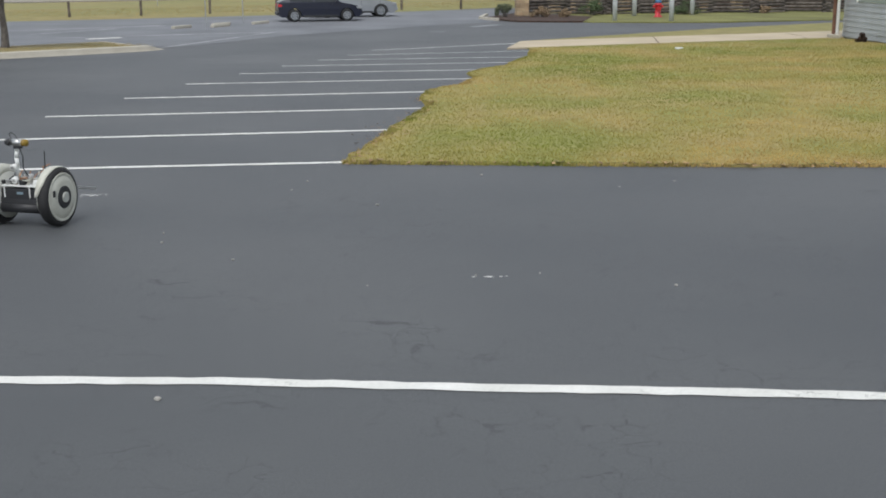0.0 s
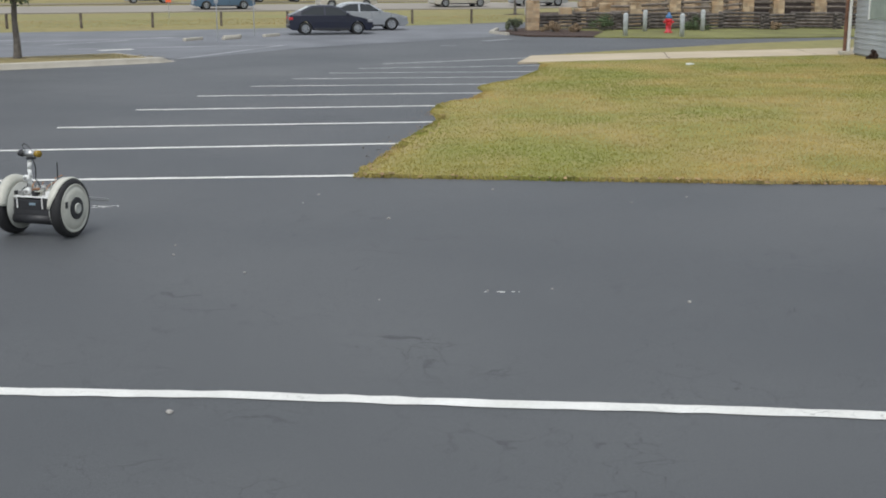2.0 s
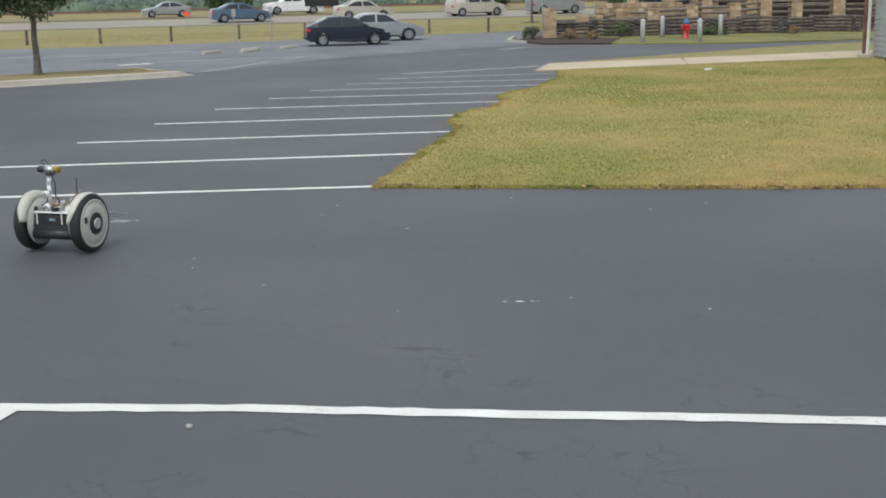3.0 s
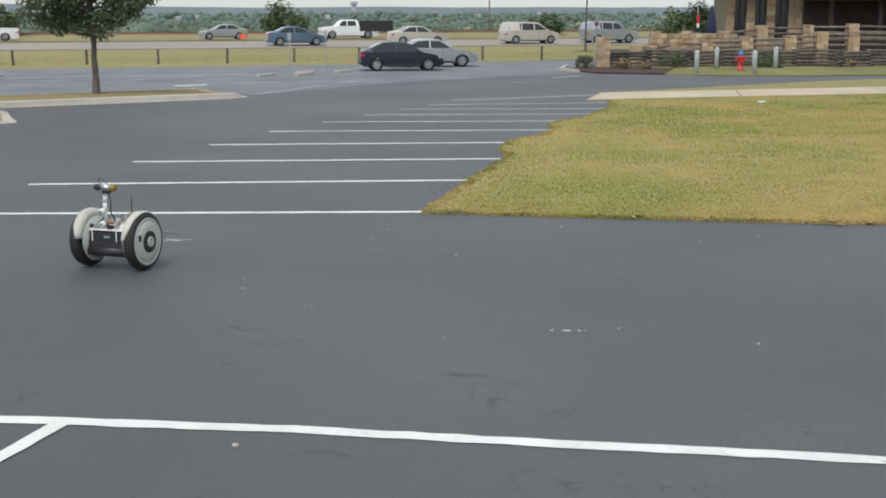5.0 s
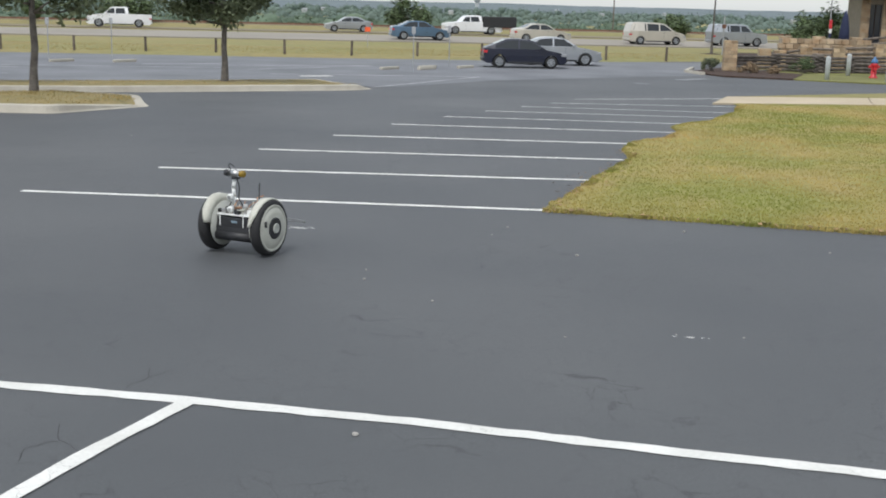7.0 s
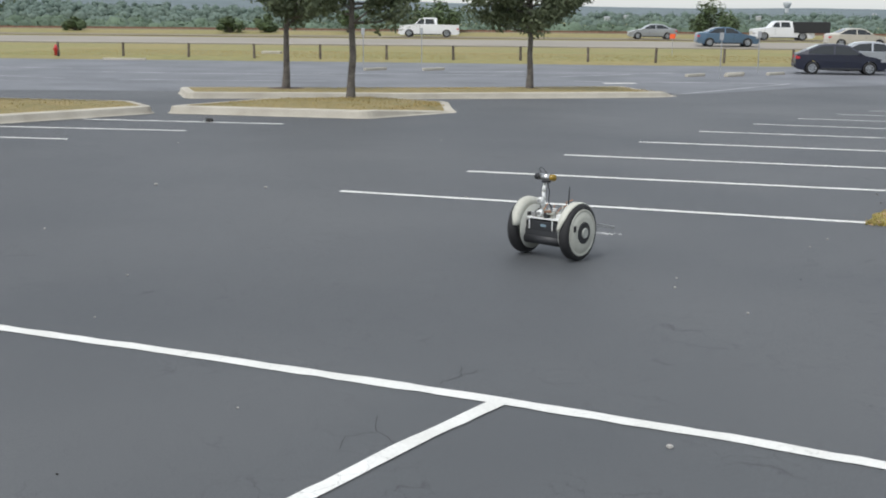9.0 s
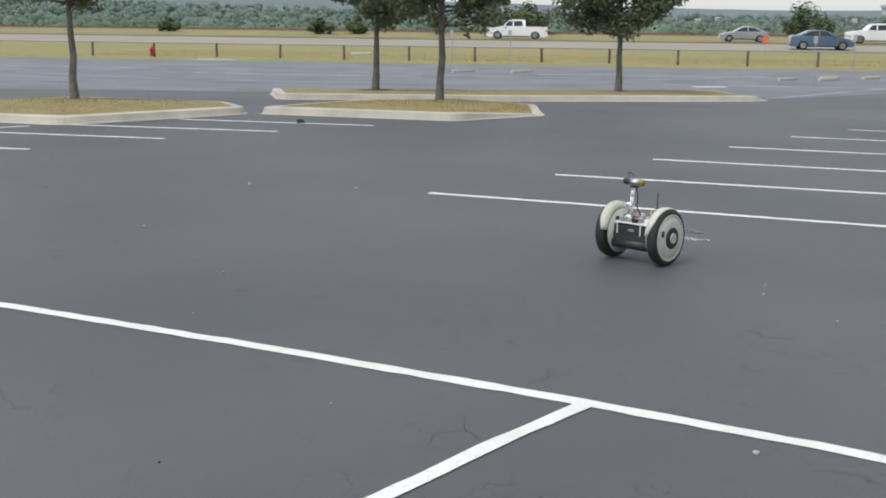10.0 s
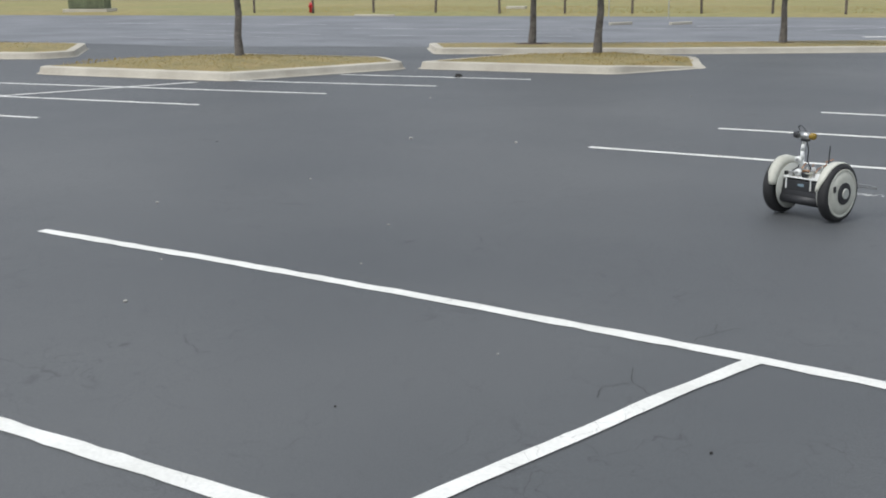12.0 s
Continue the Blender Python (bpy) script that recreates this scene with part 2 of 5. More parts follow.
def share(name, me, parent, m):
    ob = new(name, me)
    ob.parent = parent
    ob.matrix_basis = m
    return ob


def thing(name, m, label, category, group=""):
    ob = new(name)
    ob.empty_display_size = 0.1
    ob.matrix_basis = m
    return tagged(ob, label, category, group)


def box(bm, c, s, bevel=0.0, m=None):
    r = bmesh.ops.create_cube(bm, size=1.0)
    bmesh.ops.scale(bm, vec=s, verts=r["verts"])
    if bevel:
        edges = {e for v in r["verts"] for e in v.link_edges}
        out = bmesh.ops.bevel(bm, geom=list(edges), offset=bevel, segments=2, affect="EDGES", profile=0.6)
        vs = list({v for f in out["faces"] for v in f.verts} | {v for v in r["verts"] if v.is_valid})
    else:
        vs = r["verts"]
    bmesh.ops.translate(bm, vec=c, verts=vs)
    if m is not None:
        bmesh.ops.transform(bm, matrix=m, verts=vs)
    return vs


def rod(bm, a, b, r0, r1=None, seg=10):
    a, b = Vector(a), Vector(b)
    d = b - a
    m = Matrix.Translation((a + b) / 2) @ d.to_track_quat("Z", "Y").to_matrix().to_4x4()
    return bmesh.ops.create_cone(bm, cap_ends=True, segments=seg, radius1=r0, radius2=r0 if r1 is None else r1, depth=d.length, matrix=m)["verts"]


def lathe(bm, rows, seg=40, axis="Y"):
    """Turns (radius, along) rows about an axis."""
    rings = []
    for r, a in rows:
        ring = []
        for i in range(seg):
            t = 2 * math.pi * i / seg
            p = (r * math.cos(t), a, r * math.sin(t)) if axis == "Y" else (r * math.cos(t), r * math.sin(t), a)
            ring.append(bm.verts.new(p))
        rings.append(ring)
    for p, q in zip(rings, rings[1:]):
        for i in range(seg):
            bm.faces.new((p[i], p[(i + 1) % seg], q[(i + 1) % seg], q[i]))
    for ring in (rings[0], rings[-1]):
        bm.faces.new(ring)
    bmesh.ops.recalc_face_normals(bm, faces=bm.faces)


def sheet(name, outline, lift, mat, step=2.0, skirt=0.0, parent=None, height=land, label=""):
    """A flat area that follows the ground."""
    bm = bmesh.new()
    f = bm.faces.new([bm.verts.new((x, y, 0)) for x, y in outline])
    if f.normal.z < 0:
        f.normal_flip()
    xs, ys = [p[0] for p in outline], [p[1] for p in outline]
    for axis, values in ((0, xs), (1, ys)):
        lo, hi = min(values), max(values)
        for i in range(1, int((hi - lo) / step) + 1):
            v = lo + i * step
            co, no = [0, 0, 0], [0, 0, 0]
            co[axis], no[axis] = v, 1
            bmesh.ops.bisect_plane(bm, geom=bm.verts[:] + bm.edges[:] + bm.faces[:], plane_co=co, plane_no=no)
    for v in bm.verts:
        v.co.z = height(v.co.x, v.co.y) + lift
    if skirt:
        rim = [e for e in bm.edges if e.is_boundary]
        out = bmesh.ops.extrude_edge_only(bm, edges=rim)
        for v in out["geom"]:
            if isinstance(v, bmesh.types.BMVert):
                v.co.z -= skirt
    for f in bm.faces:
        if f.normal.z < -0.1:
            f.normal_flip()
    return part(name, bm, mat, parent, label)


def strip_of(points, width):
    """The outline of a strip along a polyline."""
    left, right = [], []
    for i, p in enumerate(points):
        a, b = Vector(points[max(i - 1, 0)]), Vector(points[min(i + 1, len(points) - 1)])
        d = (b - a).normalized()
        n = Vector((-d.y, d.x)) * width / 2
        left.append(tuple(Vector(p) + n)), right.append(tuple(Vector(p) - n))
    return right + left[::-1]


def cloud(name, verts, faces, mat, parent=None, kind="", label="", category=""):
    me = bpy.data.meshes.new(name)
    me.from_pydata(verts, [], faces)
    me.materials.append(mat)
    ob = new(name, me)
    ob.parent = parent
    return tagged(ob, label, category, "", kind)


def inside(x, y, outline):
    hit = False
    for (x0, y0), (x1, y1) in zip(outline, outline[1:] + outline[:1]):
        if (y0 > y) != (y1 > y) and x < (x1 - x0) * (y - y0) / (y1 - y0) + x0:
            hit = not hit
    return hit


# ---- ground, lot, road ----
def ground_sheet():
    bm = bmesh.new()
    ys = [-3000, -600, -120, -40, 0] + list(range(6, 150, 3)) + list(range(150, 260, 12)) + [300, 420, 700, 1400, 3800]
    xs = [-3000, -900, -350, -180, -120] + list(range(-90, 91, 6)) + [120, 180, 350, 900, 3000]
    rows = [[bm.verts.new((x, y, land(x, y) - 0.06)) for x in xs] for y in ys]
    for a, b in zip(rows, rows[1:]):
        for i in range(len(xs) - 1):
            bm.faces.new((a[i], a[i + 1], b[i + 1], b[i]))
    return part("ground", bm, DRY)


tagged(ground_sheet(), "dry tan grass verge and open ground", "ground", "", "structure")
LOT = [(-70, -40), (60, -40), (60, 80), (26, 71), (8, 67), (0, 63.2), (-12, 58.8), (-24, 55.6), (-46, 48.6), (-70, 41)]
tagged(sheet("pavement", LOT, 0.0, ASPHALT, 1.0), "dark sealed asphalt car park with hairline cracks", "car park", "", "structure")


def road_y(x):
    return 92 + 0.32 * x


road = sheet("road", [(-90, road_y(-90)), (70, road_y(70)), (70, road_y(70) + 9.5), (-90, road_y(-90) + 9.5)], 0.03, ROADMAT, 4.0, 0.3)
tagged(road, "pale grey two-lane road beyond the verge", "road", "", "structure")
far_road = sheet("road", [(-120, road_y(-120) + 26), (80, road_y(80) + 26), (80, road_y(80) + 33), (-120, road_y(-120) + 33)], 0.02, TANROAD, 6.0, 0.3)
tagged(far_road, "second carriageway behind a grass median", "road", "", "structure")
OLDLOT = [(-69, 23), (-34, 25), (-25, 26), (-19.5, 30.2), (-14.3, 34.4), (-8.2, 40), (-5.4, 38.6), (-2.2, 44.4), (3, 49.5), (7, 53.5), (8, 66.6), (0, 62.9), (-12, 58.5), (-24, 55.3), (-46, 48.3), (-69, 41)]
tagged(sheet("old_pavement", OLDLOT, 0.006, OLDASPHALT, 1.5), "older grey asphalt with pale streaks", "car park", "", "structure")

# stall lines beside the lawn
LEFT_ENDS = [(-6.0, 12.98), (-5.13, 15.48), (-4.34, 18.0), (-3.6, 20.46), (-2.9, 22.98), (-2.11, 25.5), (-1.36, 28.05), (-0.6, 30.6), (0.13, 32.95), (0.85, 35.6)]
RIGHT_ENDS = [(0.75, 13.2), (1.35, 15.95), (1.95, 18.45), (2.3, 20.9), (3.2, 23.4), (3.7, 25.85), (4.7, 28.5), (5.4, 31.0), (5.9, 34.4), (5.6, 38.6)]


def painted(points, width=0.125, mat=PAINT, label="white painted stall line on dark asphalt", lift=0.005):
    fine = [points[0]]
    for (x0, y0), (x1, y1) in zip(points, points[1:]):
        n = max(int(math.hypot(x1 - x0, y1 - y0) / 0.13), 1)
        fine += [(x0 + (x1 - x0) * i / n, y0 + (y1 - y0) * i / n) for i in range(1, n + 1)]
    outline = [(x + random.uniform(-0.005, 0.005), y + random.uniform(-0.009, 0.009)) for x, y in strip_of(fine, width)]
    ob = sheet("stall_line", outline, lift, mat, 1.2)
    return tagged(ob, label, "line marking", "white stall lines", "structure")


for a, b in zip(LEFT_ENDS, RIGHT_ENDS):
    painted([a, b])
# stall in front of the camera: long line, joint, second line
painted([(-7.98, 5.875), (-5.8, 5.83), (-3.8, 5.745), (-1.6, 5.60), (-0.2, 5.46), (1.0, 5.28), (2.8, 5.03), (3.4, 4.935), (5.5, 4.6)], 0.118)
painted([(-1.51, 5.56), (-1.73, 4.80), (-1.89, 4.13), (-2.14, 3.15), (-2.27, 2.64)], 0.105, lift=0.007)
painted([(-8.6, 2.80), (-6.2, 2.74), (-4.5, 2.68), (-3.0, 2.645), (-2.27, 2.625), (0.5, 2.42)], 0.118)
# stalls before the tree islands
for a, b in (((-15.1, 19.93), (-10.9, 20.75)), ((-16.6, 17.75), (-11.93, 18.75)), ((-20.4, 15.2), (-13.0, 16.64)), ((-21.5, 12.95), (-13.89, 14.2)),
             ((-22, 10.4), (-14.82, 11.56)), ((-18.2, 13.52), (-16.73, 17.2))):
    painted([a, b], 0.12, lift=0.008 if a[0] == -18.2 else 0.005)
# hairline cracks near the joint of the lines
CRACKS = ([(-1.96, 5.73), (-1.92, 5.84), (-1.89, 5.96), (-1.94, 6.14)], [(-1.89, 5.96), (-1.84, 6.06), (-1.78, 6.13)], [(-2.06, 5.07), (-1.98, 4.85), (-1.87, 4.81), (-1.81, 4.69)],
          [(-1.98, 4.85), (-2.08, 4.72), (-2.05, 4.55)])
for pts in CRACKS:
    dense = [(x + random.uniform(-0.02, 0.02), y + random.uniform(-0.02, 0.02)) for (x0, y0), (x1, y1) in zip(pts, pts[1:]) for x, y in ((x0, y0), ((2 * x0 + x1) / 3, (2 * y0 + y1) / 3), ((x0 + 2 * x1) / 3, (y0 + 2 * y1) / 3))]
    ob = sheet("crack", strip_of(dense + [pts[-1]], 0.0035), 0.003, DARKASPHALT, 5.0)
    tagged(ob, "jagged hairline crack in dark asphalt", "crack", "asphalt cracks", "structure")
# worn far stall markings
for a, b, wide in (((-13.8, 49.2), (-9.0, 51.7), 0.30), ((-12.3, 46.5), (-9.7, 50.1), 0.3), ((-10.7, 44.1), (-3.3, 46.3), 0.34), ((-5.9, 38.3), (-2.9, 46.4), 0.22), ((-9.0, 51.7), (-8.1, 52.4), 0.6),
                   ((-17.2, 48.0), (-14.4, 50.5), 0.4), ((5.1, 48.7), (6.3, 50.1), 0.5), ((3.1, 45.5), (3.7, 45.4), 0.3), ((-22, 44.5), (-13.5, 47.2), 0.3), ((-34, 34), (-27, 33), 0.2), ((-36, 37), (-28, 36), 0.2),
                   ((-33, 30), (-27, 29.4), 0.2), ((-30, 41), (-20, 43.5), 0.3), ((-44, 40), (-33, 43), 0.35), ((-26, 36.5), (-19, 39.6), 0.25)):
    painted([a, b], wide, OLDPAINT, "worn grey stall marking on old asphalt", 0.014)
painted([(-9.35, 43.2), (-8.3, 43.9)], 0.5, PAINT, "bright white stub of a worn painted arrow", 0.018)

# ---- lawn, path, planting strips ----
SIDE = [(0.44, 13.12), (0.8, 14.6), (1.1, 16.05), (1.45, 17.4), (1.75, 18.6), (1.68, 19.8), (1.86, 20.95), (2.55, 22.0), (2.95, 23.5), (2.9, 24.6), (3.35, 25.9), (4.0, 27.0),
        (4.4, 28.6), (4.7, 29.8), (5.1, 31.1), (5.3, 32.6), (5.6, 34.4)]
FRONT = [(20, 11.0), (14, 11.55), (9, 12.0), (6.4, 12.26), (5.1, 12.32), (4.3, 12.5), (3.2, 12.68), (2.3, 12.82), (1.2, 12.98)]


def ragged(points, amount, seed):
    rnd, out = random.Random(seed), []
    for (x0, y0), (x1, y1) in zip(points, points[1:]):
        count = max(int(math.hypot(x1 - x0, y1 - y0) / 0.22), 1)
        for i in range(count):
            u = i / count
            out.append((x0 + u * (x1 - x0) + rnd.uniform(-amount, amount), y0 + u * (y1 - y0) + rnd.uniform(-amount, amount)))
    return out + [points[-1]]


BACK = [(5.55, 35.45), (10.5, 37.3), (16.9, 39.2), (24, 41.4)]
LAWN_EDGE = ragged(FRONT, 0.05, 5) + ragged(SIDE, 0.13, 6) + BACK
lawn = tagged(sheet("lawn", LAWN_EDGE, 0.035, LAWN, 2.5, 0.05), "yellowing cut lawn with a ragged edge", "lawn", "", "structure")
PATHWAY = [(4.9, 35.2), (10.5, 37.3), (16.9, 39.2), (26, 41.9), (26, 45.2), (18.3, 42.9), (11.4, 40.8), (5.8, 39.1)]
tagged(sheet("footpath", PATHWAY, 0.05, WALK, 2.5, 0.08), "tan concrete footpath beside the lawn", "footpath", "", "structure")
for u in (0.24, 0.5, 0.76):
    low, high = Vector((4.9, 35.2)).lerp(Vector((26, 41.9)), u), Vector((5.8, 39.1)).lerp(Vector((26, 45.2)), u)
    joint = sheet("path_joint", strip_of([tuple(low + Vector((0, 0.1))), tuple(high)], 0.025), 0.056, MULCH, 2.0)
    tagged(joint, "dark joint between footpath slabs", "joint", "footpath joints", "structure")
TANBED = [(5.9, 39.2), (11.4, 40.9), (18.3, 43.0), (26, 45.3), (32, 52.8), (21, 49), (15.5, 46.2), (8.5, 41.2)]
tagged(sheet("dry_grass_bed", TANBED, 0.04, DRY, 2.5, 0.06), "strip of dry tan grass behind the path", "grass", "", "structure")
GREENBED = [(10.2, 51.3), (13, 50.3), (16, 50.0), (24, 51.6), (40, 55.5), (40, 66), (8.2, 60)]
tagged(sheet("grass_strip", GREENBED, 0.05, STRIP, 2.5, 0.1), "green watered grass strip before the rail fence", "grass", "", "structure")
MULCHBED = [(6.1, 55.4), (7.3, 52.2), (10.1, 51.3), (11.3, 55.5), (8.2, 60)]
tagged(sheet("mulch_bed", MULCHBED, 0.07, MULCH, 2.0, 0.1), "dark mulch planting bed at the corner", "planting bed", "", "structure")
kerb_line = sheet("kerb", strip_of([(6.6, 58.6), (6.0, 55.3), (6.6, 53.6)], 0.18), 0.12, CONCRETE, 2.0, 0.14)
tagged(kerb_line, "short pale concrete kerb round the bed", "kerb", "", "structure")


def blades(name, outline, count, low, high, mat, seed, lift=0.03, width=0.014, near_bias=1.0):
    rnd = random.Random(seed)
    xs, ys = [p[0] for p in outline], [p[1] for p in outline]
    x0, x1, y0, y1 = min(xs), max(xs), min(ys), max(ys)
    verts, faces = [], []
    while len(faces) < count:
        x, y = rnd.uniform(x0, x1), y0 + (y1 - y0) * rnd.random() ** near_bias
        if not inside(x, y, outline):
            continue
        z, h, a = land(x, y) + lift, rnd.uniform(low, high), rnd.uniform(0, math.pi)
        w = width * rnd.uniform(0.7, 1.5)
        dx, dy, lx, ly = w * math.cos(a), w * math.sin(a), rnd.gauss(0, 0.45) * h, rnd.gauss(0, 0.45) * h
        i = len(verts)
        verts += [(x - dx, y - dy, z - 0.02), (x + dx, y + dy, z - 0.02), (x + lx, y + ly, z + h)]
        faces.append((i, i + 1, i + 2))
    return cloud(name, verts, faces, mat, None, "stuff")


LAWN_SEEN = [p for p in LAWN_EDGE if p[0] < 9.1] + [(10.5, 37.3), (16.9, 39.2), (18, 39.4), (9.0, 12.0)]
tagged(blades("grass", LAWN_SEEN, 200000, 0.012, 0.034, BLADE, 2, near_bias=1.6), "short yellow-green grass blades of the lawn", "grass")
FRINGE = strip_of([(9, 12.0), (6.4, 12.26), (4.3, 12.5), (2.3, 12.82), (0.43, 13.12)] + SIDE[1:], 0.2)
tagged(blades("grass_fringe", FRINGE, 15000, 0.02, 0.06, BLADE, 3, 0.0), "longer grass along the ragged lawn edge", "grass")
tagged(blades("verge_grass", [(-46, 51.5), (-24, 58), (10, 69.5), (10, 78), (-46, 62)], 16000, 0.02, 0.06, DRYBLADE, 4, -0.07, 0.025), "dry tan grass tufts of the road verge", "grass")


def leaf_litter():
    rnd, verts, faces = random.Random(8), [], []
    edge = ragged(FRONT[2:] + SIDE[:6], 0.0, 1)
    for _ in range(420):
        x, y = rnd.choice(edge)
        x, y = x + rnd.gauss(0, 0.16), y - abs(rnd.gauss(0, 0.09)) + 0.05
        z, a, s = land(x, y) + 0.02 + rnd.random() * 0.03, rnd.uniform(0, 6.3), rnd.uniform(0.012, 0.035)
        i = len(verts)
        for q in range(4):
            verts.append((x + s * (1.4 if q % 2 else 0.6) * math.cos(a + q * 1.57), y + s * math.sin(a + q * 1.57), z + rnd.uniform(-0.008, 0.012)))
        faces.append((i, i + 1, i + 2, i + 3))
    return cloud("leaf_litter", verts, faces, DEADLEAF, None, "stuff", "dead brown leaves along the lawn edge", "leaves")


leaf_litter()


# ---- kerbed tree islands ----
def rounded(points, r=0.7, n=4):
    out = []
    for i, p in enumerate(points):
        a, p, b = Vector(points[i - 1]), Vector(p), Vector(points[(i + 1) % len(points)])
        k = min(r, (a - p).length * 0.45, (b - p).length * 0.45)
        s, e = p + (a - p).normalized() * k, p + (b - p).normalized() * k
        for q in range(n + 1):
            t = q / n
            out.append(tuple((1 - t) ** 2 * s + 2 * t * (1 - t) * p + t * t * e))
    return out


def island(outline, label, mound, grass_count, seed, noses=()):
    base = thing("tree_island", pose(0, 0, 0), label, "traffic island", "kerbed tree islands")
    ring = rounded(outline, 0.3)
    cx, cy = sum(p[0] for p in ring) / len(ring), sum(p[1] for p in ring) / len(ring)

    def inset(d):
        out = []
        for i, p in enumerate(ring):
            a, b = Vector(ring[i - 1]), Vector(ring[(i + 1) % len(ring)])
            t = (b - a).normalized()
            out.append((p[0] - t.y * d, p[1] + t.x * d))
        return out

    def rise(p):
        """Kerb height share: the noses of an island run down to the asphalt."""
        return min([1.0] + [0.12 + 0.88 * ramp01(math.dist(p, q), 0.15, 0.95) for q in noses])

    profile = ((-0.06, -0.03), (-0.05, 0.012), (0.0, 0.02), (0.04, 0.15), (0.09, 0.165), (0.24, 0.17), (0.26, 0.12))
    loops = [(inset(d), z) for d, z in profile]
    total, n = 0.0, len(ring)
    lengths = [math.dist(ring[i], ring[(i + 1) % n]) for i in range(n)]
    bm, cut = bmesh.new(), 0.0
    for i in range(n):
        j = (i + 1) % n
        rows = []
        for pts, z in loops:
            rows.append((pts[i], pts[j], (z * rise(pts[i]), z * rise(pts[j]))))
        vs = [[bm.verts.new((*a, land(*a) + z[0])), bm.verts.new((*b, land(*b) + z[1]))] for a, b, z in rows]
        for p, q in zip(vs, vs[1:]):
            bm.faces.new((p[0], p[1], q[1], q[0]))
        total += lengths[i]
        if total - cut > 3.0 or i == n - 1:
            bmesh.ops.remove_doubles(bm, verts=bm.verts[:], dist=0.0008)
            bmesh.ops.recalc_face_normals(bm, faces=bm.faces[:])
            part("kerb_stone", bm, CONCRETE, base)
            bm, cut = bmesh.new(), total
    inner = inset(0.25)
    bm = bmesh.new()
    last = [bm.verts.new((*p, land(*p) + 0.16 * rise(p))) for p in inner]
    for u in (0.3, 0.6, 0.85):
        now = []
        for p in inner:
            x, y = p[0] + u * (cx - p[0]), p[1] + u * (cy - p[1])
            now.append(bm.verts.new((x, y, land(x, y) + 0.16 + mound * math.sin(u * math.pi / 2))))
        for i in range(n):
            bm.faces.new((last[i], last[(i + 1) % n], now[(i + 1) % n], now[i]))
        last = now
    bm.faces.new(last)
    bmesh.ops.recalc_face_normals(bm, faces=bm.faces[:])
    part("soil", bm, ISLANDSOIL, base, "dry tan grass and bare soil")
    rnd, verts, faces = random.Random(seed), [], []
    for _ in range(grass_count):
        i, u = rnd.choices(range(n), lengths)[0], rnd.random() ** 0.7
        v = rnd.random()
        px, py = inner[i][0] * (1 - v) + inner[(i + 1) % n][0] * v, inner[i][1] * (1 - v) + inner[(i + 1) % n][1] * v
        u = 1 - u
        x, y = px + u * (cx - px), py + u * (cy - py)
        z, h, a, k = land(x, y) + 0.16 + mound * math.sin(min(u, 0.85) * math.pi / 2) - 0.02, rnd.uniform(0.025, 0.06), rnd.uniform(0, 3.1), len(verts)
        verts += [(x - 0.015 * math.cos(a), y - 0.015 * math.sin(a), z), (x + 0.015 * math.cos(a), y + 0.015 * math.sin(a), z), (x + rnd.gauss(0, 0.03), y + rnd.gauss(0, 0.03), z + h)]
        faces.append((k, k + 1, k + 2))
    cloud("dry_grass", verts, faces, DRYBLADE, base, "stuff")
    return base


island([(-21.4, 17.0), (-16.3, 17.7), (-14.6, 21.75), (-16.0, 23.0), (-20.0, 22.2), (-22.3, 19.0)], "concrete-kerbed island with dry grass and one tree", 0.09, 3000, 11, [(-22.3, 19.0)])
island([(-14.45, 21.9), (-9.85, 22.65), (-8.85, 25.4), (-9.6, 27.0), (-12.0, 27.9), (-13.9, 25.6)], "concrete-kerbed island of dry grass beside the stalls", 0.08, 3000, 12, [(-8.85, 25.4)])
island([(-16.95, 26.75), (-12.0, 30.6), (-6.0, 36.7), (-5.7, 37.7), (-8.0, 39.6), (-14.2, 33.6), (-19.0, 29.6)], "long concrete-kerbed island with two trees", 0.06, 3000, 13, [(-5.7, 37.7)])
island([(-31, 17.2), (-24.8, 20.0), (-24.5, 20.9), (-27, 23.6), (-33, 21.5)], "kerbed island at the far end of the lot", 0.1, 1500, 14)


